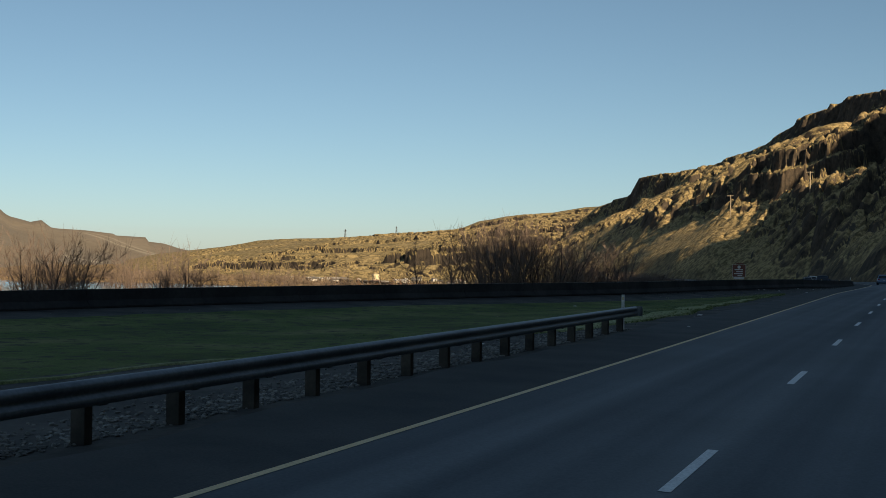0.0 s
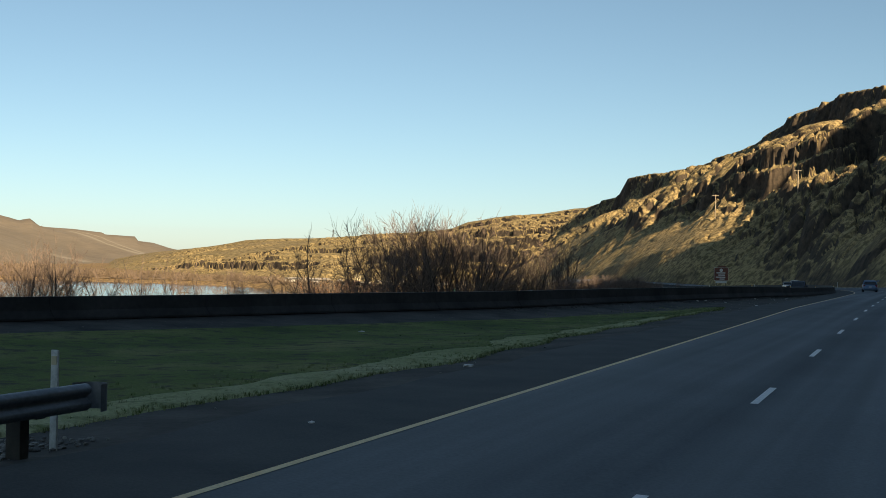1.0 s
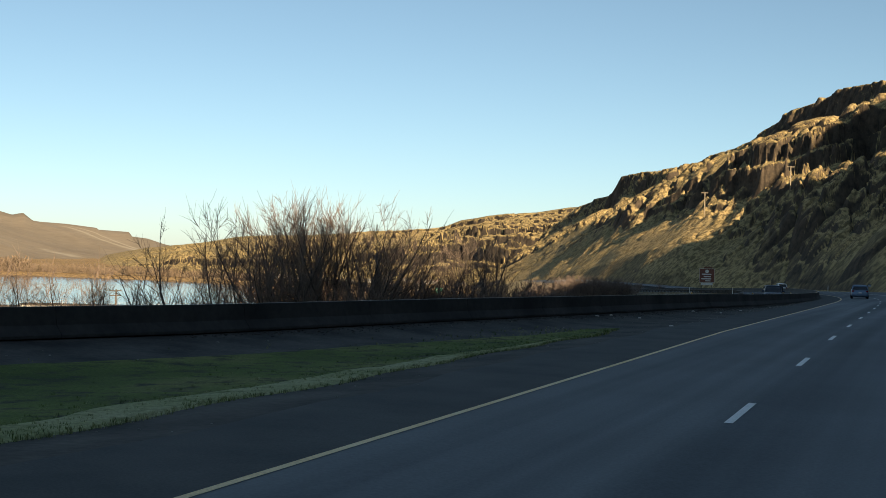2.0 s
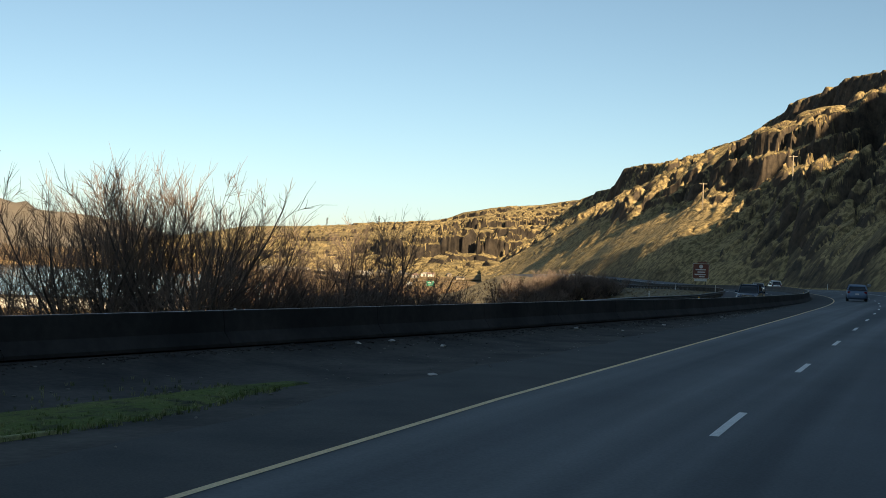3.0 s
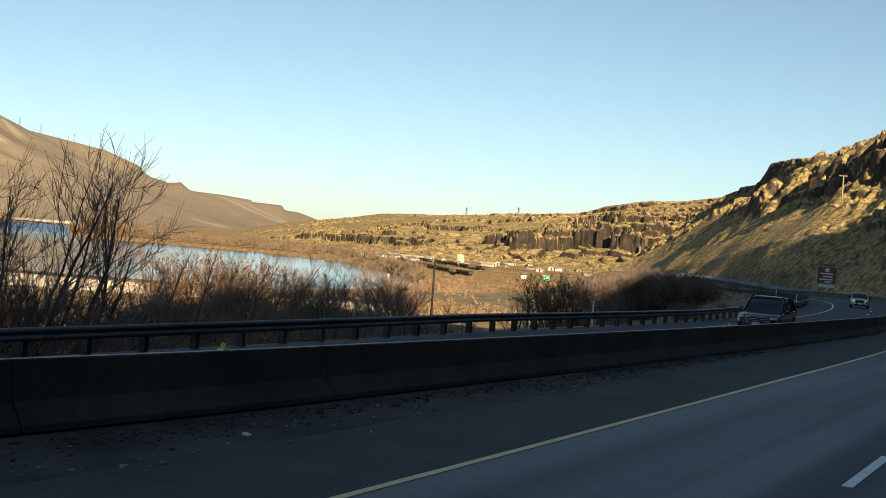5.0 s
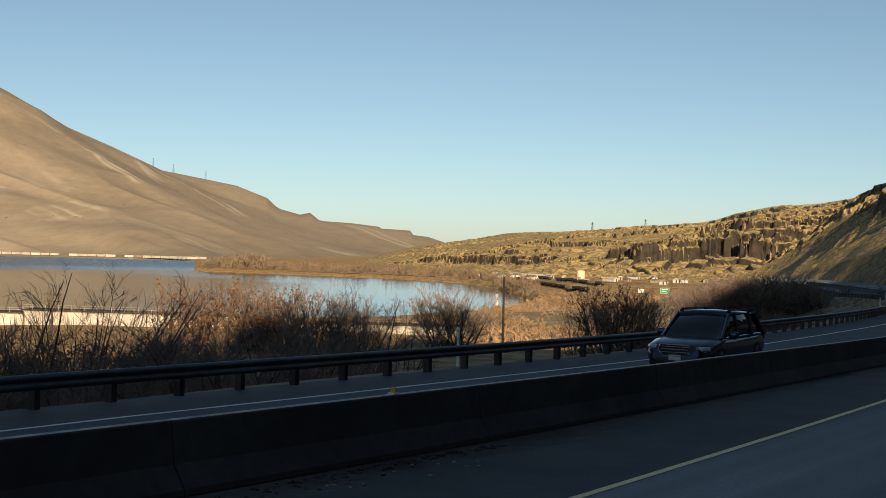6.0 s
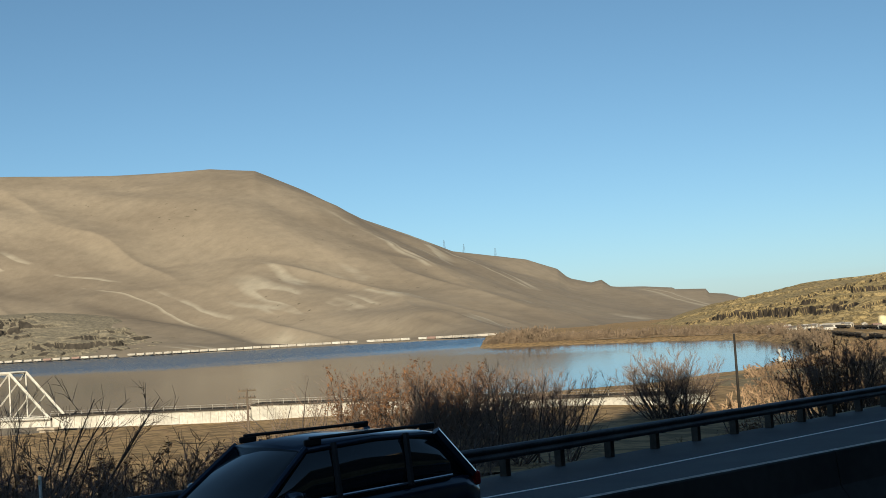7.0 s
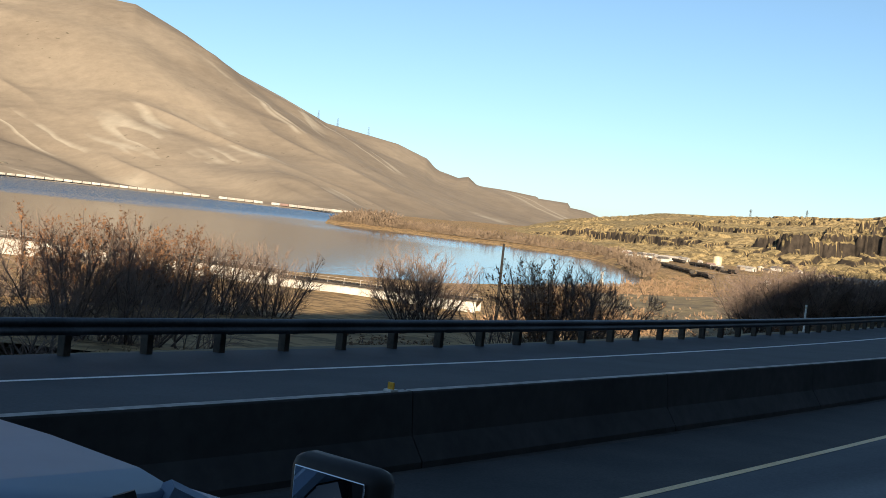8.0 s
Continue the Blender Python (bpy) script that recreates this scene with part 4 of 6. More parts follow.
def shrub(rng, height, spread, stems, branches, twigs, leaves=0, lean=(0, 0), thin=1.0, droop=0.0, thick=1.0, blen=0.34, bare=0.22, full=False, bend=0.055):
    """Stems that fan out of one base, with branches and fine twigs. Gives stem, twig and leaf geometry."""
    SV, SF, TV, TF, LV, LF = [], [], [], [], [], []

    def shoot(start, way, length, curl, n):
        pts = [np.array(start, float)]
        w = np.array(way, float)
        w /= np.linalg.norm(w)
        for i in range(n):
            w = w + curl * rng.normal(0, 1, 3) + np.array([0, 0, 0.045 - droop * i / n])
            w /= np.linalg.norm(w)
            pts.append(pts[-1] + w * length / n)
        return pts
    for _ in range(stems):
        az, tilt = rng.uniform(0, 2 * math.pi), math.sqrt(rng.uniform()) * 0.66 * spread
        way = (math.cos(az) * math.sin(tilt) + lean[0], math.sin(az) * math.sin(tilt) + lean[1], math.cos(tilt))
        L = height * (rng.uniform(0.78, 1.0) if full else rng.uniform(0.62, 1.05))
        foot = (rng.normal(0, 0.06 * height * spread), rng.normal(0, 0.06 * height * spread), -0.4)
        main = shoot(foot, way, L, bend, 7)
        r0 = 0.011 * L * rng.uniform(0.8, 1.2) * thin * thick
        tube(SV, SF, main, np.linspace(r0, r0 * 0.12, len(main)), 5)
        for j in range(branches):
            f = bare + (0.99 - bare) * rng.uniform() ** (0.65 if full else 1.0)
            i = min(int(f * 7), 6)
            p = main[i] + (main[i + 1] - main[i]) * (f * 7 - i)
            d = main[i + 1] - main[i]
            d = d / np.linalg.norm(d)
            side = rng.normal(0, 1, 3)
            side -= d * (side @ d)
            side /= np.linalg.norm(side)
            bl = L * blen * (1.15 - 0.7 * f) * rng.uniform(0.6, 1.3)
            br = shoot(p, d * 0.95 + side * 0.9 + np.array([0, 0, 0.15]), bl, 0.15, 4)
            r1 = max(r0 * (1 - f) * 0.5, 0.011 * thin)
            tube(TV, TF, br, np.linspace(r1, r1 * 0.35, len(br)))
            for k in range(twigs):
                g = rng.uniform(0.25, 1.0)
                i2 = min(int(g * 4), 3)
                q = br[i2] + (br[i2 + 1] - br[i2]) * (g * 4 - i2)
                e = br[i2 + 1] - br[i2]
                e = e / np.linalg.norm(e)
                sd = rng.normal(0, 1, 3)
                tw = shoot(q, e * 0.95 + sd * 0.45 + np.array([0, 0, 0.25]), bl * rng.uniform(0.2, 0.5), 0.15, 2)
                tube(TV, TF, tw, [0.0095 * thin, 0.0075 * thin, 0.004 * thin])
                for _l in range(leaves):
                    if rng.uniform() < 0.55:
                        c = tw[1] + (tw[2] - tw[1]) * rng.uniform() + rng.normal(0, 0.05, 3)
                        a, b2 = rng.normal(0, 0.046, 3), rng.normal(0, 0.046, 3)
                        n0 = len(LV)
                        LV.extend([c - a, c + b2, c + a, c - b2])
                        LF.append((n0, n0 + 1, n0 + 2, n0 + 3))
    return (SV, SF), (TV, TF), (LV, LF)


def raw_mesh(name, V, F, material):
    me = bpy.data.meshes.new(name)
    me.from_pydata([tuple(v) for v in V], [], F)
    me.materials.append(material)
    me.update()
    return me


def plant(name, seed, label, category, **k):
    rng = np.random.default_rng(seed)
    st, tw, lf = shrub(rng, **k)
    ob = new(name)
    for nm, (V, F), mt in (("stem", st, M["bark"]), ("crown", tw, M["twig"]), ("foliage", lf, M["leaf"])):
        if V:
            c = new(nm, raw_mesh(nm, V, F, mt))
            c.parent = ob
    return tagged(ob, label, category, "shrubs on the bank")


# each kind is one unit high; it is scaled where it stands
KINDS = {}
for key, seed, label, k in (
        ("willow", 3, "tall bare grey-brown willow shrub on the river bank", dict(height=10, spread=1.45, stems=15, branches=18, twigs=10, thick=1.35, blen=0.42, bare=0.28, full=True, thin=1.05, bend=0.10)),
        ("willow_wide", 7, "wide bare willow shrub with arching reddish twigs", dict(height=8, spread=1.45, stems=15, branches=14, twigs=9, thick=1.25, blen=0.40, bare=0.25, full=True, thin=1.0, bend=0.09)),
        ("leafy", 11, "shrub with withered orange-brown leaves and dark stems", dict(height=8, spread=1.05, stems=12, branches=15, twigs=8, leaves=5, thick=2.2, bare=0.40)),
        ("round", 19, "rounded bare dark shrub with dense fine twigs", dict(height=6, spread=1.35, stems=19, branches=18, twigs=11, thick=1.3, full=True)),
        ("sparse", 23, "sparse bare shrub with a few arching stems", dict(height=7, spread=1.25, stems=11, branches=12, twigs=6, droop=0.08, thick=1.2, thin=0.85))):
    _ob = plant("shrub", seed, label, "shrub", **k)
    _z = np.concatenate([[v.co.z for v in c.data.vertices] for c in _ob.children])
    KINDS[key] = (_ob, float(np.percentile(_z, 99.6)))
_first = {}


def put_shrub(key, x, y, z0, z1, turn, wide=1.0):
    ob, h = KINDS[key]
    f = (z1 - z0) / (h * 0.97)
    m = Matrix.Translation((x, y, z0)) @ Matrix.Rotation(turn, 4, "Z")
    if key not in _first:
        _first[key], c = True, ob
        c.matrix_basis = m
    else:
        c = copy_thing(ob, m)
    c.scale = (f * wide, f * wide, f)
    return c


def near_ground(x, y):
    """The bank's height under a place beyond the outer rail."""
    i = int(np.argmin((_x - x) ** 2 + (_y - y) ** 2))
    s, p = _s[i], _psi[i]
    o = -math.cos(p) * (x - _x[i]) - math.sin(p) * (y - _y[i])
    return bank_z(s, o - float(wall_off(s)) - RAIL_GAP - 0.4)


rng = np.random.default_rng(5)
PLACES = [("willow", -50.8, 148, 6.7), ("willow", -47.6, 150.3, 6.9), ("willow", -45.6, 151.6, 5.0), ("willow_wide", -46.8, 151.0, 6.0), ("willow_wide", -49.3, 149.0, 6.2), ("willow_wide", -54, 145.8, 4.8), ("willow_wide", -58, 143.5, 4.2),
          ("round", -42, 152.5, -0.3), ("round", -40.2, 154, -0.1), ("round", -38.6, 155.4, 0.2), ("round", -37, 156.8, 0.3), ("round", -35.6, 158.4, 0.3), ("round", -34.4, 160, 0.2), ("round", -33.4, 161.6, -0.3), ("willow", -96, 114, 4.4), ("willow_wide", -101, 118, 3.6), ("willow_wide", -91, 112, 2.8), ("willow", -42.0, 168.4, 4.6), ("willow_wide", -43.2, 167, 3.6),
          ("willow_wide", -101.8, 148.3, 3.2), ("willow_wide", -108, 150, 2.2), ("sparse", -96, 160, 1.6), ("willow_wide", -99, 151, 2.4), ("willow_wide", -112, 153, 2.2), ("willow_wide", -90, 158, 1.2), ("willow_wide", -84, 161, 0.6), ("willow_wide", -118, 172, 2.4), ("sparse", -124, 176, 2.8), ("sparse", -84, 150, -1.0), ("willow_wide", -76, 156, 0.5),
          ("round", -122.3, 326, -4.7), ("round", -120.2, 328, -5.8), ("leafy", -72.9, 292.5, -2.3), ("round", -69.8, 295.5, -3.0), ("round", -71.8, 293.3, -2.6), ("sparse", -76, 290, -3.4),
          ("leafy", -125.6, 278.8, -3.3), ("leafy", -122.6, 283, -3.6), ("leafy", -128.7, 274.3, -3.4), ("sparse", -119, 288, -3.8), ("sparse", -116.5, 291.5, -4.0), ("sparse", -117.8, 289.6, -4.6), ("sparse", -131.8, 269.8, -4.1), ("leafy", -126, 286, -4.6), ("sparse", -133.5, 267, -6.2), ("leafy", -120.5, 286.5, -4.1), ("sparse", -127.4, 277, -3.0), ("sparse", -124, 281, -3.2), ("sparse", -121.5, 284.5, -3.4), ("round", -114.5, 295, -5.4),
          ("willow_wide", -84.4, 257.4, -2.5), ("sparse", -80.8, 260, -3.2), ("round", -88, 254.5, -3.8),
          ("round", -92.8, 399, -2.5), ("round", -86, 404, -2.9), ("willow_wide", -99, 394, -3.2), ("round", -80, 409, -3.4), ("round", -104.5, 390, -4.2), ("willow_wide", -75, 415, -3.2), ("round", -90, 408, -2.8),
          ("sparse", -57.5, 200, 0.3), ("sparse", -64, 203.5, -0.4), ("willow_wide", -70, 206, -2.0), ("sparse", -52, 196, -1.4), ("round", -61, 196, -3.2)]
for i, (key, x, y, top) in enumerate(PLACES):
    put_shrub(key, x, y, near_ground(x, y), top, 0.7 * i + 0.3, (0.84 if "willow" in key else 1.0) * (1.0 + 0.12 * math.sin(i * 2.3)))
# a dark clump in the shade behind the rail
for i, (x, y, top) in enumerate(((-96, 375, -3.8), (-93, 378, -2.9), (-90.5, 376, -2.2), (-88, 379, -1.9), (-85.5, 377, -1.9), (-83, 380, -2.0), (-80.5, 378, -2.3), (-78, 381, -2.7), (-75.5, 379, -3.3), (-91, 383, -2.3), (-84, 384, -2.1), (-95, 381, -2.9))):
    put_shrub("round", x, y, near_ground(x, y), top, 1.1 * i, 1.35)
# smaller ones strewn along the bank
for i in range(64):
    s = rng.uniform(96, 392)
    b = rng.uniform(6, 30)
    q = at(s, float(wall_off(s)) + RAIL_GAP + b, 0.0)
    z0 = bank_z(s, b)
    lim = float(far_z(s, wall_off(s) + RAIL_GAP)) + (-0.2 if s < 175 else -2.0) - 0.02 * b
    top = min(z0 + rng.uniform(2.2, 5.0), lim + rng.uniform(-0.8, 0.9))
    if top - z0 > 1.2 and s > 330:
        put_shrub(("willow_wide", "round", "sparse", "leafy", "round")[i % 5], q[0], q[1], z0, top, rng.uniform(0, 6.28), rng.uniform(1.0, 1.5))

# dense growth low on the bank, which hides its foot
n = 0
while n < 46:
    s, b = rng.uniform(195, 345), rng.uniform(14, 80)
    q = at(s, float(wall_off(s)) + RAIL_GAP + b, 0.0)
    z0 = bank_z(s, b)
    away = math.hypot(q[0] + 3.5, q[1] - 192)
    ang = math.degrees(math.atan2(-(q[0] + 3.5), q[1] - 192))
    if ang < 33 or (ang < 50 and rng.uniform() < 0.82):
        continue
    top = 1.7 - away * rng.uniform(0.086, 0.112)
    if top - z0 > 1.5:
        put_shrub(("sparse", "round", "leafy", "sparse", "sparse")[n % 5], q[0], q[1], z0, top, rng.uniform(0, 6.28), rng.uniform(1.1, 1.7))
    n += 1


def thicket(name, places, seed, label, material, **k):
    """Many small shrubs as one mass that nobody could count."""
    kinds = []
    for j in range(3):
        st, tw, lf = shrub(np.random.default_rng(seed + j), **k)
        V, F = np.array(st[0] + tw[0]), np.concatenate([np.array(st[1]), np.array(tw[1]) + len(st[0])])
        if lf[0]:
            F = np.concatenate([F, np.array(lf[1]) + len(V)])
            V = np.concatenate([V, np.array(lf[0])])
        kinds.append((V, F))
    r = np.random.default_rng(seed)
    AV, AF, n = [], [], 0
    for i, (x, y, z, h, w) in enumerate(places):
        V, F = kinds[i % 3]
        a = r.uniform(0, 6.28)
        rot = np.array([[math.cos(a), -math.sin(a), 0], [math.sin(a), math.cos(a), 0], [0, 0, 1]])
        AV.append(V @ rot.T * np.array([w, w, h]) + np.array([x, y, z]))
        AF.append(F + n)
        n += len(V)
    V, F = np.concatenate(AV), np.concatenate(AF)
    me = bpy.data.meshes.new(name)
    me.vertices.add(len(V))
    me.vertices.foreach_set("co", V.astype(np.float32).ravel())
    me.loops.add(F.size)
    me.loops.foreach_set("vertex_index", F.astype(np.int32).ravel())
    me.polygons.add(len(F))
    me.polygons.foreach_set("loop_start", np.arange(0, F.size, 4, dtype=np.int32))
    me.update(calc_edges=True)
    me.materials.append(material)
    return tagged(new(name, me), label, "brush", kind="stuff")


spots = []
for i in range(900):
    s = rng.uniform(90, 470)
    b = 1.0 + rng.uniform(0, 1) ** 1.4 * 17
    q = at(s, float(wall_off(s)) + RAIL_GAP + 0.4 + b, bank_z(s, b))
    h = (0.6 if s < 262 else 1.0) * (rng.uniform(0.8, 2.1) if s < 165 or b > 9 else rng.uniform(0.4, 0.9))
    spots.append((*q, h, h * rng.uniform(0.9, 1.7)))
thicket("bank_brush", spots, 31, "tangle of low dead brush and weeds behind the guardrail", M["brush"], height=1.0, spread=1.7, stems=9, branches=4, twigs=2, thin=1.3)
spots = []
for i in range(760):
    a, r = radians(rng.uniform(14, 33)), rng.uniform(230, 640)
    x, y = -2.2 - math.sin(a) * r, 156 + math.cos(a) * r
    h = rng.uniform(2.4, 6.2)
    z = ground_at("river_flats", x, y)
    if z > WATER + 0.3:
        spots.append((x, y, z - 0.3, h, h * rng.uniform(1.0, 1.5)))
thicket("orange_thicket", spots, 41, "sunlit orange-brown winter thicket on the river flats", M["farbush"], height=1.0, spread=1.7, stems=9, branches=7, twigs=4, thin=2.4)
spots = []
for i in range(460):
    a = radians(rng.choice([rng.uniform(44.0, 46.4), rng.uniform(40.5, 46), rng.uniform(31, 44)], p=[0.22, 0.34, 0.44]))
    r = np.interp(math.degrees(a), [31, 34, 38, 42, 46.6], [650, 940, 1045, 1115, 1175]) + rng.uniform(0, 110)
    x, y = -2.2 - math.sin(a) * r, 156 + math.cos(a) * r
    big = math.degrees(a) > 43.6
    h = (rng.uniform(11, 23) if big else rng.uniform(5, 14)) * np.interp(math.degrees(a), [30, 43.5, 45.0, 46.4], [1, 1, 1, 0.35])
    spots.append((x, y, ground_at("river_flats", x, y) - 0.4, h, h * rng.uniform(0.8, 1.3)))
thicket("spit_trees", spots, 51, "grove of bare grey-brown trees on the river spit", M["grove"], height=1.0, spread=0.9, stems=6, branches=9, twigs=6, thin=1.7)

# ---------------------------------------------------------------- poles, posts and signs
def utility_pole(x, y, z0, z1, label, arms=0, turn=0.0, r=0.16, wood="polewood"):
    ob = empty("utility_pole", Matrix.Translation((x, y, z0)) @ Matrix.Rotation(turn, 4, "Z"), label, "utility pole", "poles")
    h = z1 - z0
    bm = bmesh.new()
    rod(bm, (0, 0, -0.5), (0, 0, h), r, r * 0.65, 10)
    part("pole", bm, M[wood], ob, smooth=True)
    for k in range(arms):
        bm = bmesh.new()
        box(bm, 0, r, h - 0.35 - 1.1 * k, 2.8, 0.16, 0.22, bevel=0.01)
        part("crossarm", bm, M[wood], ob)
        for e in (-1.15, -0.55, 0.55, 1.15):
            bm = bmesh.new()
            rod(bm, (e, r, h - 0.26 - 1.1 * k), (e, r, h - 0.04 - 1.1 * k), 0.05, 0.035, 8)
            part("insulator", bm, M["dark"], ob)
    return ob


utility_pole(-120.6, 342.9, -14.5, -2.8, "dark slanting timber pole without wires near the river", 0, r=0.26, wood="tarred")
utility_pole(-170.2, 284.0, -17.5, -6.6, "timber utility pole with two crossarms by the bridge", 2, 1.06, r=0.24)
utility_pole(-48.2, 504.4, ground_at("hillside", -48.2, 504.4), 38.1, "pale timber utility pole on the grassy bench", 1, 0.2, 0.26, "sunlit_polewood")
utility_pole(-87.2, 557.2, ground_at("hillside", -87.2, 557.2), 31.8, "pale timber utility pole on the grassy bench", 1, 0.3, 0.26, "sunlit_polewood")


def delineator(x, y, z0, h, label="slim white roadside marker post", tilt=0.0):
    ob = empty("marker_post", Matrix.Translation((x, y, z0)) @ Matrix.Rotation(tilt, 4, "Y"), label, "marker post", "marker posts")
    bm = bmesh.new()
    box(bm, 0, 0, h / 2 - 0.1, 0.10, 0.03, h + 0.2, bevel=0.008)
    part("post", bm, M["white_post"], ob)
    bm = bmesh.new()
    box(bm, 0, -0.02, h - 0.12, 0.07, 0.012, 0.10, bevel=0.003)
    part("reflector", bm, M["tank"], ob, "pale yellow reflector")
    return ob


delineator(-9.46, 38.92, 0.2, 1.12)
delineator(*at(191, 22.0, 0)[:2], -1.9, 1.35)
for s in (120, 262, 345):
    q = at(s, float(wall_off(s)) + RAIL_GAP + 0.9, 0)
    delineator(q[0], q[1], float(far_z(s, wall_off(s) + RAIL_GAP)) - 0.1, 1.25)
for s in (272, 330):
    q = at(s, -7.9, 0)
    delineator(q[0], q[1], float(plane_z(s, -7.9)) - 0.1, 1.3)


def sign_panel(name, x, y, z0, w, h, clear, face, turn, label, stripes):
    """A road sign on two posts, its face to -y before it is turned."""
    ob = empty(name, Matrix.Translation((x, y, z0)) @ Matrix.Rotation(turn, 4, "Z"), label, "road sign")
    for e in (-w * 0.32, w * 0.32):
        bm = bmesh.new()
        box(bm, e, 0.12, (clear + h) / 2 - 0.3, 0.14, 0.14, clear + h + 0.6, bevel=0.01)
        part("post", bm, M["wood"], ob)
    bm = bmesh.new()
    box(bm, 0, 0, clear + h / 2, w, 0.06, h, bevel=0.02)
    pan = part("panel", bm, face, ob)
    bm = bmesh.new()
    for sx, sz, px, pz in ((w, 0.07, 0, clear + 0.035), (w, 0.07, 0, clear + h - 0.035), (0.07, h - 0.14, -w / 2 + 0.035, clear + h / 2), (0.07, h - 0.14, w / 2 - 0.035, clear + h / 2)):
        box(bm, px, -0.036, pz, sx, 0.008, sz)
    part("border", bm, M["sign_white"], pan)
    for px, pz, sx, sz in stripes:
        bm = bmesh.new()
        box(bm, px, -0.036, clear + pz, sx, 0.010, sz)
        part("lettering_bar", bm, M["sign_white"], pan)
    return ob


sg = sign_panel("brown_sign", -65.6, 439.2, -6.4, 4.6, 4.3, 3.3, M["brown_sign"], radians(18), "large brown guide sign with pale lettering on two posts",
                [(-0.1, 2.55, 2.9, 0.34), (0.15, 1.85, 2.2, 0.34), (-0.2, 1.15, 3.1, 0.34), (0.3, 0.55, 1.6, 0.3)])
bm = bmesh.new()
bmesh.ops.create_cone(bm, cap_ends=True, segments=20, radius1=0.55, radius2=0.55, depth=0.02, matrix=Matrix.Translation((0, -0.045, 3.3 + 3.45)) @ Matrix.Rotation(radians(90), 4, "X"))
part("emblem", bm, M["sign_white"], sg, "round pale emblem")
bm = bmesh.new()
box(bm, 0.3, 0, 3.3 + 4.3 + 0.3, 2.6, 0.05, 0.5, bevel=0.02)
part("top_panel", bm, M["brown_sign"], sg, "small brown panel on top")
bm = bmesh.new()
box(bm, 0, 0, 3.3 - 0.45, 3.6, 0.05, 0.7, bevel=0.02)
part("lower_panel", bm, M["sign_white"], sg, "pale lower panel")
sign_panel("green_sign", -276.5, 742.9, -22.0, 4.6, 2.8, 3.2, M["green_sign"], radians(24), "green guide sign on two posts at the roadside", [(0, 2.0, 3.0, 0.35), (0, 1.2, 2.4, 0.35)])
sign_panel("route_sign", -289, 741, -22.0, 3.0, 2.2, 3.0, M["sign_white"], radians(24), "pale roadside sign on two posts", [])

# ---------------------------------------------------------------- railway bridge
P = [Vector((-144, 366, 0)), Vector((-175.5, 348, 0)), Vector((-229, 322.5, 0)), Vector((-272.5, 297.5, 0)), Vector((-327, 266.5, 0))]
bridge = empty("railway_bridge", Matrix.Identity(4), "silver-painted steel girder and truss railway bridge", "bridge")


def girder(a, b, top, h, width=4.4):
    d = (b - a).normalized()
    n = Vector((-d.y, d.x, 0))
    ang = math.atan2(d.y, d.x)
    L = (b - a).length
    mid = (a + b) / 2
    g = new("span")
    g.parent = bridge
    for sd in (-1, 1):
        c = mid + n * sd * width / 2
        bm = bmesh.new()
        box(bm, c.x, c.y, top - h / 2, L - 0.3, 0.05, h, ang)
        box(bm, c.x, c.y, top - 0.06, L - 0.2, 0.5, 0.12, ang)
        box(bm, c.x, c.y, top - h + 0.06, L - 0.2, 0.5, 0.12, ang)
        k = int(L / 1.9)
        for i in range(k + 1):
            q = c + d * (-L / 2 + 0.3 + i * (L - 0.6) / k)
            box(bm, q.x, q.y, top - h / 2, 0.10, 0.42, h - 0.24, ang)
        part("plate_girder", bm, M["bridge"], g, "pale plate girder with upright ribs")
    bm = bmesh.new()
    box(bm, mid.x, mid.y, top + 0.16, L, width + 0.9, 0.28, ang)
    for i in range(int(L / 0.7)):
        q = a + d * (0.3 + i * 0.7)
        box(bm, q.x, q.y, top + 0.38, 0.24, 3.0, 0.18, ang)
    part("deck", bm, M["rust"], g, "dark timber and steel deck")
    bm = bmesh.new()
    for i in range(int(L / 3) + 1):
        q = a + d * min(i * 3.0, L) + n * (width / 2 + 0.4)
        rod(bm, (q.x, q.y, top + 0.3), (q.x, q.y, top + 1.35), 0.035, n=5)
    for hh in (0.85, 1.3):
        q0, q1 = a + n * (width / 2 + 0.4), b + n * (width / 2 + 0.4)
        rod(bm, (q0.x, q0.y, top + hh), (q1.x, q1.y, top + hh), 0.022, n=4)
    part("railing", bm, M["bridge"], g)
    return g


girder(P[0], P[1], -14.0, 2.5)
girder(P[1], P[2], -13.2, 3.1)
girder(P[2], P[3], -13.9, 2.6)
girder(P[3], P[4], -14.6, 1.4)
# truss span
d = (P[4] - P[3]).normalized()
n = Vector((-d.y, d.x, 0))
LT, HT, NP = (P[4] - P[3]).length, 10.5, 6
def member(owner, name, a, b, r):
    bm = bmesh.new()
    rod(bm, a, b, r, n=4)
    part(name, bm, M["bridge"], owner)


for sd in (-1, 1):
    o = P[3] + n * sd * 2.9
    truss = tagged(new("truss"), "pale riveted steel truss")
    truss.parent = bridge

    def node(i, up):
        q = o + d * (LT * i / NP)
        return (q.x, q.y, -14.2 + (HT if up else 0))
    for i in range(NP):
        member(truss, "chord", node(i, False), node(i + 1, False), 0.28)
        if 1 <= i < NP - 1:
            member(truss, "chord", node(i, True), node(i + 1, True), 0.32)
            member(truss, "diagonal", node(i, True), node(i + 1, False), 0.2)
        if i >= 1:
            member(truss, "upright", node(i, False), node(i, True), 0.2)
    member(truss, "end_post", node(0, False), node(1, True), 0.36)
    member(truss, "end_post", node(NP, False), node(NP - 1, True), 0.36)
    q = o + d * (LT * 0.5 / NP)
    member(truss, "diagonal", (q.x, q.y, -14.2 + HT / 2), node(1, False), 0.16)
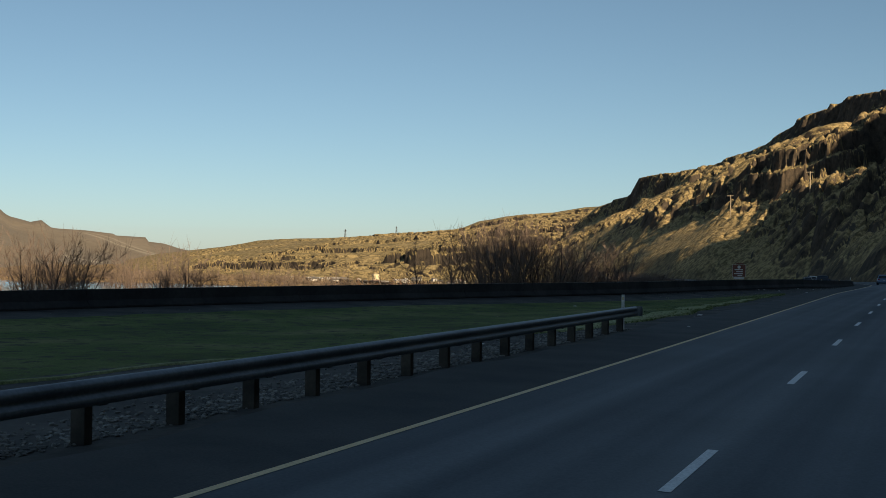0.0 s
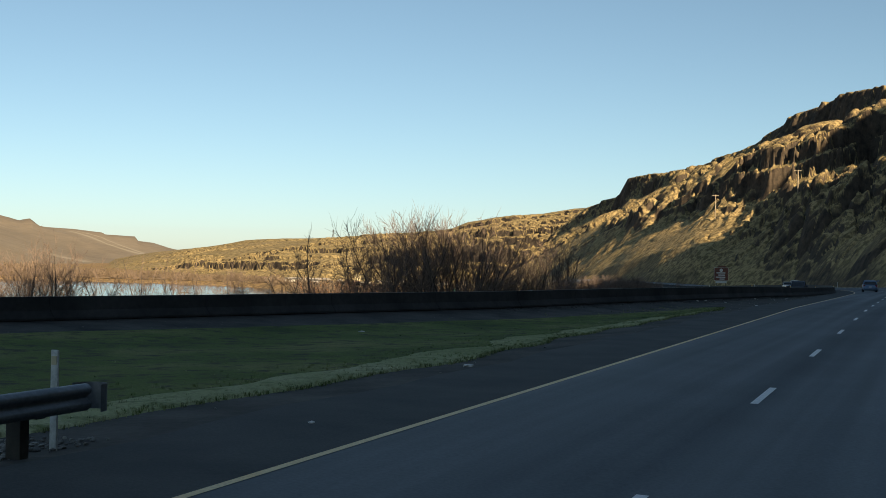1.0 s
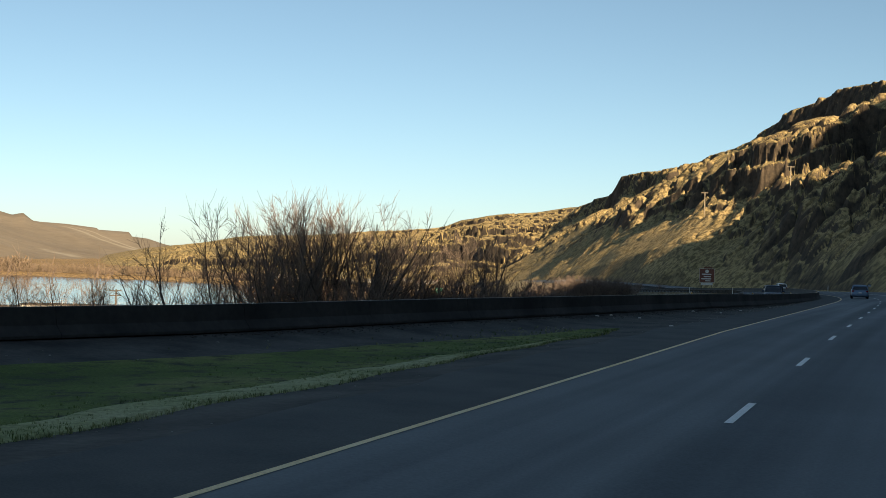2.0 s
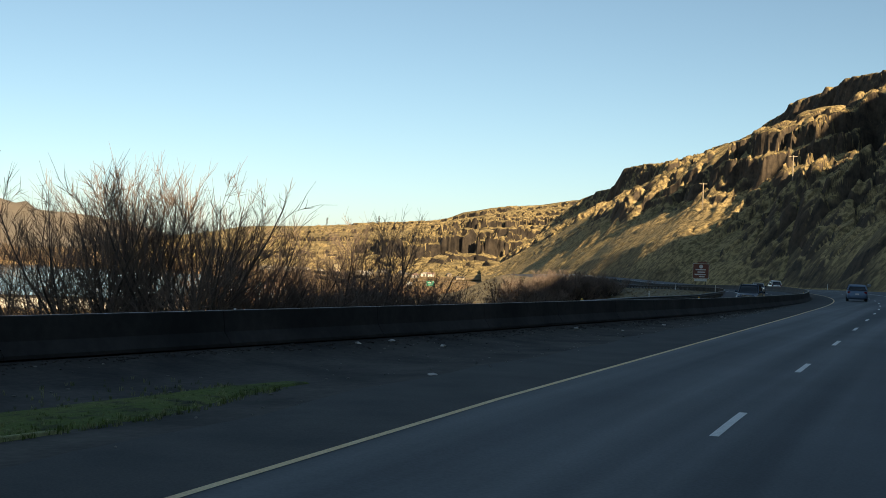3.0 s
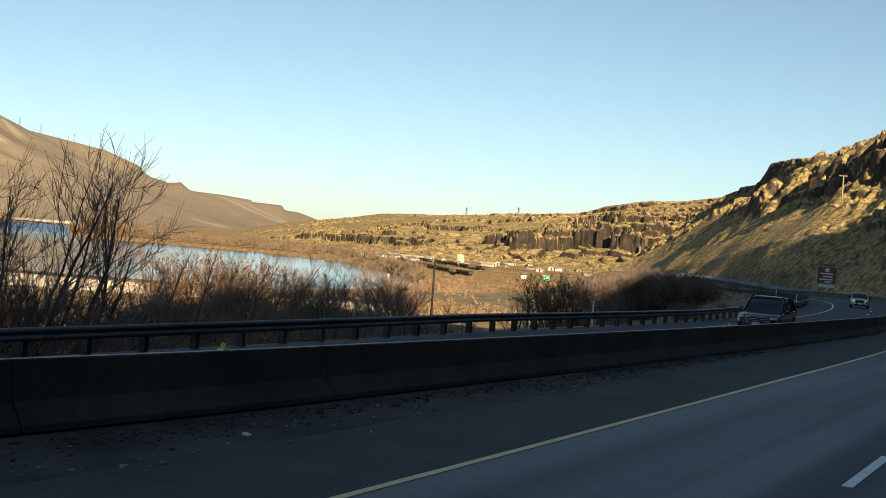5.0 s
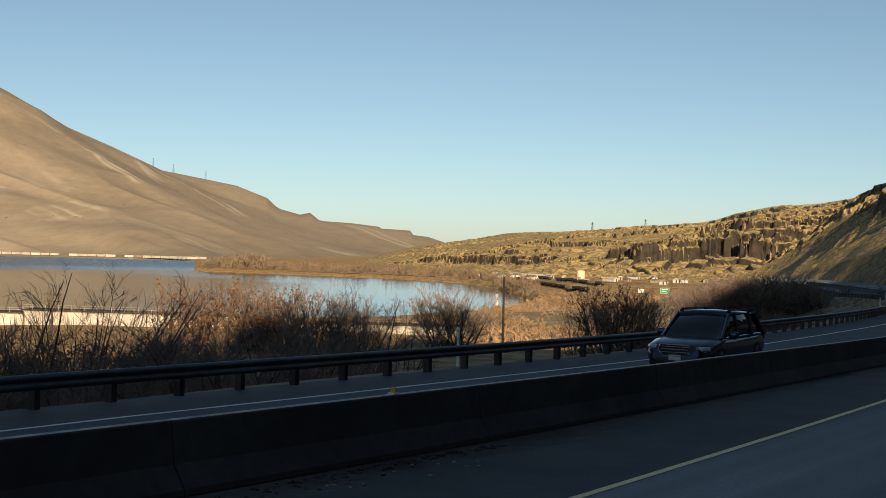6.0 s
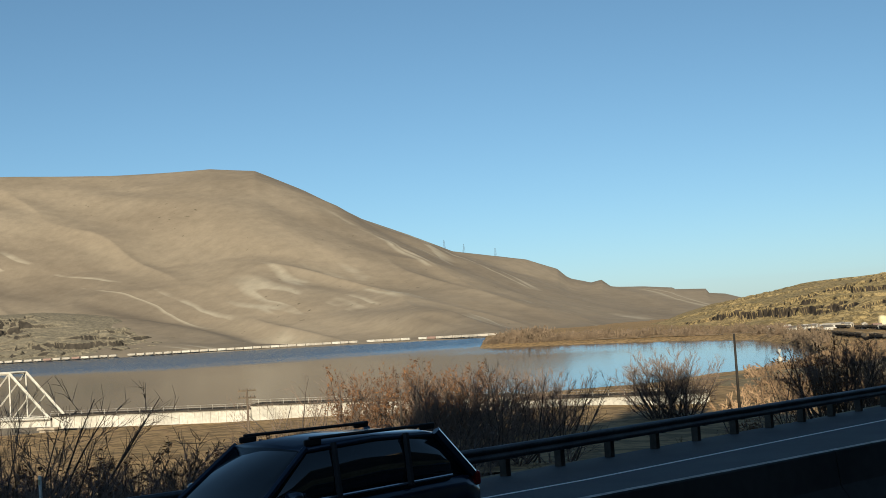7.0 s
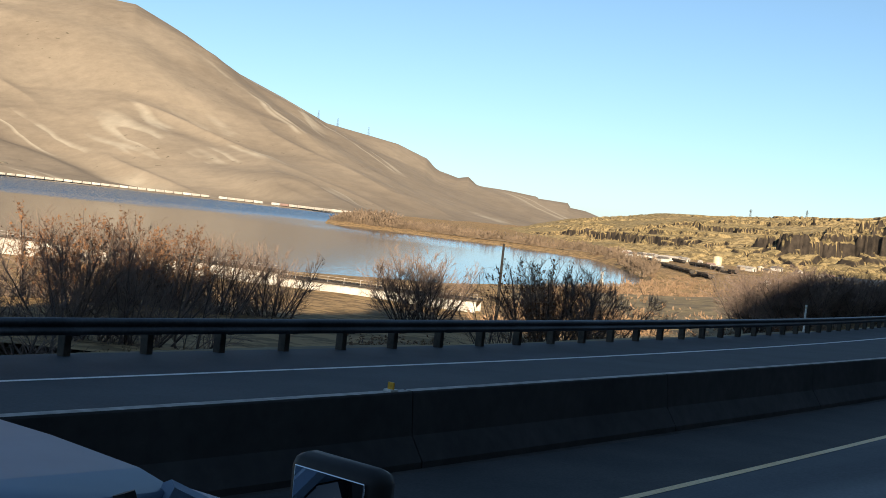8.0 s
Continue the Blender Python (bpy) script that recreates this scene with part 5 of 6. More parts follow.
for i in range(1, NP):
    a, b = P[3] + d * (LT * i / NP) + n * 2.9, P[3] + d * (LT * i / NP) - n * 2.9
    member(bridge, "cross_brace", (a.x, a.y, -14.2 + HT), (b.x, b.y, -14.2 + HT), 0.2)
    if i < NP - 1:
        c = P[3] + d * (LT * (i + 1) / NP) - n * 2.9
        member(bridge, "cross_brace", (a.x, a.y, -14.2 + HT), (c.x, c.y, -14.2 + HT), 0.12)


def pier(p, top, w, l, ang, name="pier"):
    bm = bmesh.new()
    bmesh.ops.create_cube(bm, size=1.0)
    for v in bm.verts:
        t = v.co.z + 0.5
        v.co = Vector((v.co.x * (w * (1.25 - 0.25 * t)), v.co.y * (l * (1.15 - 0.15 * t)), top - 12 * (1 - t)))
    bmesh.ops.bevel(bm, geom=list(bm.edges), offset=0.25, segments=2, affect="EDGES")
    box(bm, 0, 0, top + 0.25, w * 1.12, l * 1.08, 0.5, bevel=0.06)
    bmesh.ops.transform(bm, matrix=Matrix.Translation((p.x, p.y, 0)) @ Matrix.Rotation(ang, 4, "Z"), verts=bm.verts)
    part(name, bm, M["pale_concrete"], bridge, "pale stone-grey concrete pier")


ang = math.atan2(d.y, d.x)
pier(P[1], -16.9, 3.4, 7.5, ang)
pier(P[2], -17.0, 2.6, 7.0, ang)
pier(P[2].lerp(P[3], 0.52), -17.0, 1.9, 6.5, ang)
pier(P[3], -16.6, 4.2, 8.5, ang)
pier(P[4], -16.6, 4.2, 8.5, ang)
pier(P[0], -17.0, 3.4, 7.5, ang)

# ---------------------------------------------------------------- village, far shore and masts
def house(x, y, z, w, l, h, turn, wall_m, label, roof_m):
    ob = empty("house", Matrix.Translation((x, y, z)) @ Matrix.Rotation(turn, 4, "Z"), label, "house", "village houses")
    bm = bmesh.new()
    box(bm, 0, 0, h / 2 - 0.5, w, l, h + 1.0)
    part("wall", bm, wall_m, ob)
    bm = bmesh.new()
    e, rr = 0.5, w * 0.28
    vs = [bm.verts.new(v) for v in ((-w / 2 - e, -l / 2 - e, h - 0.1), (w / 2 + e, -l / 2 - e, h - 0.1), (0, -l / 2 - e, h + rr), (-w / 2 - e, l / 2 + e, h - 0.1), (w / 2 + e, l / 2 + e, h - 0.1), (0, l / 2 + e, h + rr))]
    for f in ((0, 1, 2), (5, 4, 3), (0, 2, 5, 3), (1, 4, 5, 2), (0, 3, 4, 1)):
        bm.faces.new([vs[i] for i in f])
    part("roof", bm, roof_m, ob)
    for k in (-0.28, 0.25):
        bm = bmesh.new()
        box(bm, w / 2 + 0.03, l * k, h * 0.55, 0.06, 1.4, 1.3)
        part("window", bm, M["dark"], ob)
    bm = bmesh.new()
    box(bm, 0.1 * w, -l / 2 - 0.03, 1.05, 1.1, 0.06, 2.1)
    part("door", bm, M["wood"], ob)
    return ob


for i in range(46):
    a = radians(rng.uniform(30.3, 34.0) if i < 26 else rng.uniform(22.5, 31.5))
    r = rng.uniform(1000, 1075) if i < 26 else rng.uniform(880, 1060)
    x, y = -2.2 - math.sin(a) * r, 156 + math.cos(a) * r
    wall_key, roof_key, words = (("wall_white", "roof", "white house with a dark gabled roof"), ("wall_tan", "freight", "tan house with a pale metal gabled roof"), ("wall_white", "freight", "white house with a pale metal gabled roof"),
                                 ("wall_tan", "roof", "tan house with a dark gabled roof"), ("wall_white", "red", "white house with a faded red-brown gabled roof"))[i % 5]
    house(x, y, ground_at("river_flats", x, y), rng.uniform(3.2, 5), rng.uniform(5, 8.5), rng.uniform(2.0, 2.6), rng.uniform(0, 3.1), M[wall_key], "small " + words + " in the village", M[roof_key])

ob = empty("storage_tank", Matrix.Translation((-468, 1000, -21.5)), "cream-painted upright storage tank at the foot of the ridge", "storage tank")
bm = bmesh.new()
rod(bm, (0, 0, -0.5), (0, 0, 8.4), 3.2, n=24)
part("shell", bm, M["tank"], ob, smooth=False)
bm = bmesh.new()
rod(bm, (0, 0, 8.4), (0, 0, 9.3), 3.3, 0.4, n=24)
part("roof", bm, M["tank"], ob)

box_m = [M["freight"], M["wall_white"], M["freight"], M["red"], M["freight"]]
car_of = {}
for i in range(56):
    deg = 46.9 + i * 0.40
    ends = []
    for e in (deg, deg + 0.2):
        r = np.interp(e, [44, 47.4, 54, 61.6, 68.8, 84], [1850, 1790, 1960, 2130, 2330, 2700]) + 12
        ends.append((-2.9 - math.sin(radians(e)) * r, 181 + math.cos(radians(e)) * r))
    (x, y), (x1, y1) = ends
    if rng.uniform() < 0.16:
        continue
    k = int(rng.choice(5, p=[0.3, 0.2, 0.27, 0.05, 0.18]))
    m = Matrix.Translation((x, y, -22.6)) @ Matrix.Rotation(math.atan2(y1 - y, x1 - x), 4, "Z")
    if k in car_of:
        copy_thing(car_of[k], m)
        continue
    ob = empty("freight_car", m, "pale boxy freight car standing on the far shore line" if k != 3 else "faded red-brown boxy freight car standing on the far shore line", "freight car", "freight train")
    bm = bmesh.new()
    box(bm, 0, 0, 2.9, 15.2, 2.9, 3.4, bevel=0.1)
    part("body", bm, box_m[k], ob)
    bm = bmesh.new()
    box(bm, 0, 0, 0.95, 15.6, 2.4, 0.4)
    for e in (-5.6, -4.0, 4.0, 5.6):
        rod(bm, (e, -0.9, 0.45), (e, 0.9, 0.45), 0.45, n=10)
    part("underframe", bm, M["dark"], ob)
    car_of[k] = ob


def gondola(m):
    ob = empty("gondola_car", m, "low dark rusty open freight car on a village siding", "freight car", "freight cars on the sidings")
    bm = bmesh.new()
    for y in (-1.4, 1.4):
        box(bm, 0, y, 1.75, 14.2, 0.12, 1.3)
        for k in range(8):
            box(bm, -6.3 + 1.8 * k, y * 1.06, 1.75, 0.16, 0.14, 1.3)
    for x in (-7.05, 7.05):
        box(bm, x, 0, 1.75, 0.12, 2.8, 1.3)
    part("side", bm, M["rust"], ob)
    bm = bmesh.new()
    box(bm, 0, 0, 1.0, 14.6, 2.7, 0.3)
    part("underframe", bm, M["dark"], ob)
    for x in (-5.4, -3.8, 3.8, 5.4):
        bm = bmesh.new()
        rod(bm, (x, -0.9, 0.45), (x, 0.9, 0.45), 0.45, n=10)
        part("wheelset", bm, M["dark"], ob)
    return ob


first_gondola = None
for (xa, ya), (xb, yb) in (((-478, 922), (-334, 766)), ((-505, 1000), (-392, 895))):
    n = int(math.hypot(xb - xa, yb - ya) / 15.4)
    for i in range(n):
        if rng.uniform() < 0.15:
            continue
        f = (i + 0.5) / n
        x, y = xa + (xb - xa) * f, ya + (yb - ya) * f
        m = Matrix.Translation((x, y, ground_at("river_flats", x, y) + 0.35)) @ Matrix.Rotation(math.atan2(yb - ya, xb - xa), 4, "Z")
        if first_gondola is None:
            first_gondola = gondola(m)
        else:
            copy_thing(first_gondola, m)


def lattice_tower(x, y, z, h, label, arms=True):
    ob = empty("transmission_tower", Matrix.Translation((x, y, z)), label, "transmission tower", "masts")
    w = h * 0.11
    bm = bmesh.new()
    for sx, sy in ((-1, -1), (1, -1), (1, 1), (-1, 1)):
        rod(bm, (sx * w, sy * w, -1), (sx * w * 0.2, sy * w * 0.2, h), 0.16, n=4)
    part("legs", bm, M["rust"], ob)
    bm = bmesh.new()
    for k in range(6):
        f0, f1 = k / 6, (k + 1) / 6
        a, b = w * (1 - 0.8 * f0), w * (1 - 0.8 * f1)
        for p0, p1 in (((-a, -a), (b, -b)), ((a, -a), (-b, -b)), ((-a, a), (-b, -b)), ((a, a), (b, -b))):
            rod(bm, (*p0, h * f0), (*p1, h * f1), 0.11, n=4)
    part("bracing", bm, M["rust"], ob)
    if arms:
        for f in (0.72, 0.86):
            bm = bmesh.new()
            rod(bm, (-h * 0.2, 0, h * f), (h * 0.2, 0, h * f), 0.16, n=4)
            part("crossarm", bm, M["rust"], ob)
    return ob


for deg, r, h in ((27.95, 2076, 14), (25.55, 1945, 15)):
    a = radians(deg)
    x, y = -1.4 - math.sin(a) * r, 119 + math.cos(a) * r
    lattice_tower(x, y, ground_at("ridge", x, y), h, "dark lattice transmission tower on the ridge crest")
for deg in (48.85, 47.95, 46.5):
    a = radians(deg)
    r = 3800
    x, y = -2.9 - math.sin(a) * r, 181 + math.cos(a) * r
    lattice_tower(x, y, ground_at("mountain", x, y), 26, "thin grey lattice mast on the mountain's shoulder", False)

# white channel marker in the bay
ob = empty("channel_marker", Matrix.Translation((-314.7, 642.3, WATER)), "small white channel marker standing in the river", "marker")
bm = bmesh.new()
rod(bm, (0, 0, -1), (0, 0, 2.2), 1.1, 0.7, 10)
part("base", bm, M["wall_white"], ob)
bm = bmesh.new()
rod(bm, (0, 0, 2.2), (0, 0, 5.0), 0.35, 0.25, 8)
part("mast", bm, M["wall_white"], ob)
bm = bmesh.new()
box(bm, 0, 0, 4.6, 1.5, 0.12, 1.3)
part("day_board", bm, M["wall_white"], ob)
for i in range(5):
    ob = empty("moored_boat", Matrix.Translation((-1010 + 16 * i + 5 * (i % 2), 1330 + 12 * i, WATER)) @ Matrix.Rotation(0.4 * i, 4, "Z"), "small white boat moored off the spit", "boat", "moored boats")
    bm = bmesh.new()
    box(bm, 0, 0, 0.5, 7.0, 2.4, 1.5, bevel=0.3)
    part("hull", bm, M["wall_white"], ob)
    bm = bmesh.new()
    box(bm, -0.4, 0, 1.9, 3.2, 1.9, 1.5, bevel=0.15)
    part("cabin", bm, M["wall_white"], ob)

# ---------------------------------------------------------------- vehicles
def car_paint(name, colour, metal=0.35):
    m, nt, b = nodes_of(name)
    dirt = ramp(nt, tex_noise(nt, 2.5, 4), [(0.3, tuple(c * 0.85 for c in colour)), (0.7, colour)])
    nt.links.new(dirt, b.inputs["Base Color"])
    b.inputs["Metallic"].default_value, b.inputs["Roughness"].default_value = metal, 0.28
    b.inputs["Coat Weight"].default_value, b.inputs["Coat Roughness"].default_value = 0.7, 0.06
    return m


M["car_navy"] = car_paint("dark_blue_car_paint", (0.010, 0.028, 0.065))
M["car_white"] = car_paint("white_car_paint", (0.82, 0.82, 0.80), 0.0)
M["car_silver"] = car_paint("pale_silver_blue_car_paint", (0.17, 0.25, 0.36), 0.1)
M["car_silver"].node_tree.nodes["Principled BSDF"].inputs["Roughness"].default_value = 0.5
M["car_silver"].node_tree.nodes["Principled BSDF"].inputs["Coat Weight"].default_value = 0.0
M["car_silver"].node_tree.nodes["Principled BSDF"].inputs["Specular IOR Level"].default_value = 0.2
M["car_beige"] = car_paint("pale_beige_car_paint", (0.5, 0.47, 0.42), 0.1)
m, nt, b = nodes_of("car_glass")
b.inputs["Base Color"].default_value, b.inputs["Roughness"].default_value, b.inputs["IOR"].default_value = (0.010, 0.014, 0.018, 1), 0.05, 1.75
M["car_glass"] = m
m, nt, b = nodes_of("chrome")
b.inputs["Base Color"].default_value, b.inputs["Metallic"].default_value, b.inputs["Roughness"].default_value = (0.75, 0.77, 0.8, 1), 1.0, 0.12
M["chrome"] = m
m, nt, b = nodes_of("mirror_glass")
b.inputs["Base Color"].default_value, b.inputs["Metallic"].default_value, b.inputs["Roughness"].default_value = (0.88, 0.9, 0.92, 1), 1.0, 0.01
M["mirror"] = m
m, nt, b = nodes_of("lit_headlamp")
b.inputs["Base Color"].default_value = (0.9, 0.85, 0.75, 1)
b.inputs["Emission Color"].default_value, b.inputs["Emission Strength"].default_value = (1.0, 0.86, 0.62, 1), 1.6
M["lamp_lit"] = m
m, nt, b = nodes_of("clear_lens")
b.inputs["Base Color"].default_value, b.inputs["Roughness"].default_value = (0.42, 0.44, 0.46, 1), 0.08
M["lens"] = m
m, nt, b = nodes_of("red_lens")
b.inputs["Base Color"].default_value, b.inputs["Roughness"].default_value = (0.22, 0.01, 0.01, 1), 0.15
M["red_lens"] = m


def loft(bm, sections):
    rings = [[bm.verts.new(p) for p in s] for s in sections]
    n = len(rings[0])
    for a, b in zip(rings, rings[1:]):
        for i in range(n):
            bm.faces.new((a[i], a[(i + 1) % n], b[(i + 1) % n], b[i]))
    bm.faces.new(rings[0][::-1])
    bm.faces.new(rings[-1])
    bmesh.ops.recalc_face_normals(bm, faces=bm.faces)


def car(name, m, label, paint_m, L=4.8, W=1.84, H=1.62, hood=1.05, tail=0.35, lit=False, rails=True, boxy=0.0, glass=1.0, waist=0.98, mirror_z=None, sides=(-1, 1)):
    """A station wagon or SUV, its nose to +x, standing on z = 0."""
    ob = empty(name, m, label, "car", "vehicles")
    hw, belt = W / 2, waist + 0.06 * boxy
    x0, x1 = -L / 2, L / 2
    cowl = x1 - hood - 0.25

    def sec(x, zb, zt, w, crown=0.03):
        pts = [(0.55 * w, zb), (0.90 * w, zb + 0.03), (0.99 * w, zb + 0.16), (w, zb + 0.34), (0.985 * w, zt - 0.16), (0.93 * w, zt - 0.03), (0.7 * w, zt + crown * 0.6), (0, zt + crown)]
        return [(x, y, z) for y, z in pts] + [(x, -y, z) for y, z in pts[-2::-1]]
    bm = bmesh.new()
    loft(bm, [sec(x0 + 0.00, 0.42, 0.84, hw * 0.80), sec(x0 + 0.06, 0.34, 0.92, hw * 0.92), sec(x0 + 0.35, 0.26, belt, hw * 0.985), sec(x0 + 1.2, 0.20, belt, hw), sec(0.2, 0.20, belt - 0.02, hw),
              sec(cowl, 0.20, belt - 0.02, hw * 0.995), sec(cowl + 0.5, 0.22, belt - 0.06, hw * 0.985), sec(x1 - 0.35, 0.24, 0.83 + 0.08 * boxy, hw * 0.95), sec(x1 - 0.10, 0.28, 0.72 + 0.1 * boxy, hw * 0.85), sec(x1, 0.36, 0.60 + 0.1 * boxy, hw * 0.70)])
    part("body", bm, paint_m, ob, smooth=True)
    # glasshouse
    r0, r1 = x0 + tail + 0.35, cowl - 0.78

    def gsec(x, zt, wt, wb):
        zb = belt - 0.06
        pts = [(wb, zb), (wb * 0.5 + wt * 0.5 + 0.015, (zb + zt) / 2), (wt, zt - 0.05), (wt * 0.86, zt), (0, zt + 0.02)]
        return [(x, y, z) for y, z in pts] + [(x, -y, z) for y, z in pts[-2::-1]]
    bm = bmesh.new()
    loft(bm, [gsec(x0 + tail * 0.4, belt + 0.02, hw * 0.80, hw * 0.88), gsec(r0, H - 0.10, hw * 0.74, hw * 0.94), gsec(r0 + 0.6, H - 0.055, hw * 0.77, hw * 0.955), gsec((r0 + r1) / 2, H - 0.035, hw * 0.785, hw * 0.955),
              gsec(r1, H - 0.06, hw * 0.77, hw * 0.95), gsec(cowl + 0.12, belt + 0.0, hw * 0.80, hw * 0.92)])
    part("window", bm, M["car_glass"], ob, "dark tinted glass", smooth=True)
    bm = bmesh.new()

    def rsec(x, zt, w, d=0.03):
        pts = [(w, zt - 0.07), (w * 0.97, zt - 0.02), (w * 0.7, zt + 0.012), (0, zt + 0.022)]
        top = [(x, y, z) for y, z in pts] + [(x, -y, z) for y, z in pts[-2::-1]]
        return top + [(x, -w * 0.9, zt - 0.08), (x, w * 0.9, zt - 0.08)]
    loft(bm, [rsec(r0 - 0.18, H - 0.13, hw * 0.74), rsec(r0 + 0.1, H - 0.075, hw * 0.765), rsec((r0 + r1) / 2, H - 0.02, hw * 0.80), rsec(r1 + 0.05, H - 0.055, hw * 0.785)])
    part("roof", bm, paint_m, ob, smooth=True)
    for sd in (-1, 1):
        for xa, za, xb, zb, r, wa, wb in ((cowl + 0.08, belt, r1, H - 0.07, 0.045, 0.90, 0.77), (0.05, belt, -0.02, H - 0.05, 0.045, 0.965, 0.795), (x0 + 1.35, belt, x0 + 1.25, H - 0.06, 0.05, 0.965, 0.79), (x0 + tail * 0.5, belt, r0 - 0.02, H - 0.09, 0.075, 0.90, 0.755)):
            bm = bmesh.new()
            rod(bm, (xa, sd * hw * wa, za - 0.03), (xb, sd * hw * wb, zb), r, r * 0.9, 6)
            part("pillar", bm, paint_m if xa > 0.5 or xa < x0 + 1 else M["dark"], ob)
        bm = bmesh.new()
        rod(bm, (cowl - 0.1, sd * (hw * 0.965), belt - 0.0), (x0 + 0.6, sd * (hw * 0.962), belt + 0.01), 0.016, n=5)
        part("window_trim", bm, M["chrome"], ob, "thin bright trim line")
        if rails:
            bm = bmesh.new()
            rod(bm, (r1 - 0.1, sd * hw * 0.73, H + 0.035), (r0 + 0.05, sd * hw * 0.70, H + 0.0), 0.022, n=8)
            for x in (r1 - 0.15, r0 + 0.1):
                box(bm, x, sd * hw * 0.72, H - 0.015, 0.26, 0.045, 0.085, bevel=0.018)
            part("roof_rail", bm, M["dark"], ob, "black roof rail")
        # mirror
        mz = belt + 0.07 if mirror_z is None else mirror_z
        if sd in sides:
            bm = bmesh.new()
            box(bm, cowl - 0.34, sd * (hw + 0.10 * glass), mz, 0.14, 0.25 * glass, 0.19 * glass, bevel=0.05)
            mi = part("side_mirror", bm, paint_m if rails else M["dark"], ob, smooth=True)
            bm = bmesh.new()
            box(bm, cowl - 0.416, sd * (hw + 0.105 * glass), mz, 0.008, 0.20 * glass, 0.14 * glass, bevel=0.003)
            part("mirror_glass", bm, M["mirror"], mi)
        # lamps
        bm = bmesh.new()
        box(bm, x1 - 0.27, sd * hw * 0.735, 0.715 + 0.06 * boxy, 0.34, 0.30, 0.13, turn=-sd * 0.62, bevel=0.055)
        lamp = part("headlight", bm, M["lens"], ob, smooth=True)
        bm = bmesh.new()
        rod(bm, (x1 - 0.18, sd * hw * 0.64, 0.715 + 0.06 * boxy), (x1 - 0.085, sd * hw * 0.64, 0.715 + 0.06 * boxy), 0.05, n=12)
        part("bulb", bm, M["lamp_lit"] if lit else M["chrome"], lamp)
        bm = bmesh.new()
        box(bm, x0 + 0.09, sd * hw * 0.78, 0.88, 0.16, 0.26, 0.2, bevel=0.04)
        part("tail_light", bm, M["red_lens"], ob)
        for x in (x1 - 0.95, x0 + 0.98):
            bm = bmesh.new()
            rod(bm, (x, sd * (hw - 0.05), 0.34), (x, sd * (hw + 0.006), 0.34), 0.395, n=24)
            part("wheel_arch", bm, M["dark"], ob)
            bm = bmesh.new()
            rod(bm, (x, sd * (hw - 0.22), 0.335), (x, sd * (hw + 0.018), 0.335), 0.335, n=28)
            bmesh.ops.bevel(bm, geom=[e for e in bm.edges if abs(e.verts[0].co.y - e.verts[1].co.y) < 1e-4], offset=0.03, segments=2, affect="EDGES")
            wh = part("wheel", bm, M["dark"], ob, smooth=True)
            bm = bmesh.new()
            rod(bm, (x, sd * (hw - 0.02), 0.335), (x, sd * (hw + 0.026), 0.335), 0.225, 0.20, n=20)
            for k in range(5):
                a = 2 * math.pi * k / 5
                box(bm, x + 0.11 * math.cos(a), sd * (hw + 0.028), 0.335 + 0.11 * math.sin(a), 0.05, 0.02, 0.05)
            part("rim", bm, M["steel"], wh)
    # six-sided grille with a bright frame
    gz, gw, gh = 0.66 + 0.08 * boxy, W * 0.25, 0.15
    hexa = [(-gw, 0.02), (-gw * 0.86, gh), (gw * 0.86, gh), (gw, 0.02), (gw * 0.72, -gh), (-gw * 0.72, -gh)]
    bm = bmesh.new()
    loft(bm, [[(x1 - 0.12, y, gz + z) for y, z in hexa], [(x1 + 0.005, y, gz + z) for y, z in hexa]])
    g = part("grille", bm, M["dark"], ob)
    bm = bmesh.new()
    for (ya, za), (yb, zb2) in zip(hexa, hexa[1:] + hexa[:1]):
        rod(bm, (x1 + 0.008, ya, gz + za), (x1 + 0.008, yb, gz + zb2), 0.016, n=6)
    part("grille_frame", bm, M["chrome"], g, "bright grille frame")
    for k in (-0.05, 0.03, 0.10):
        bm = bmesh.new()
        box(bm, x1 + 0.008, 0, gz + k, 0.016, W * 0.42, 0.016)
        part("grille_bar", bm, M["chrome"], g)
    bm = bmesh.new()
    box(bm, x1 - 0.04, 0, 0.38, 0.10, W * 0.62, 0.14, bevel=0.03)
    part("lower_intake", bm, M["dark"], ob)
    bm = bmesh.new()
    box(bm, x1 + 0.015, 0, 0.47, 0.012, 0.34, 0.15, bevel=0.004)
    part("number_plate", bm, M["sign_white"], ob)
    bm = bmesh.new()
    box(bm, x0 - 0.01, 0, 0.72, 0.012, 0.34, 0.15, bevel=0.004)
    part("number_plate", bm, M["sign_white"], ob)
    return ob


def on_road(s, off, z, back=False):
    q = at(s, off, z)
    return Matrix.Translation(q) @ Matrix.Rotation(float(heading(s)) + (radians(-90) if back else radians(90)), 4, "Z")


car("station_wagon", on_road(190.2, 13.2, float(far_z(190.2, 13.2)) + 0.005, True), "dark blue station wagon with roof rails on the oncoming carriageway", M["car_navy"], L=4.95, W=1.9, H=1.66)
car("compact_car", on_road(265, 13.3, float(far_z(265, 13.3)) + 0.005, True), "pale compact car with lit headlights on the oncoming carriageway", M["car_beige"], L=4.4, W=1.78, H=1.5, lit=True, rails=False)
car("white_suv", on_road(318, 4.4, float(plane_z(318, 4.4)) + 0.005), "white boxy sport utility vehicle on the road ahead", M["car_white"], L=4.9, W=1.9, H=1.8, boxy=1.0, rails=False)
car("silver_car", on_road(206.78, 4.35, float(plane_z(206.78, 4.35)) + 0.005), "tall blue-silver car with large mirrors in the next lane", M["car_silver"], L=5.0, W=1.9, H=1.62, hood=1.3, rails=False, glass=1.6, waist=1.15, mirror_z=1.54, sides=(-1,))

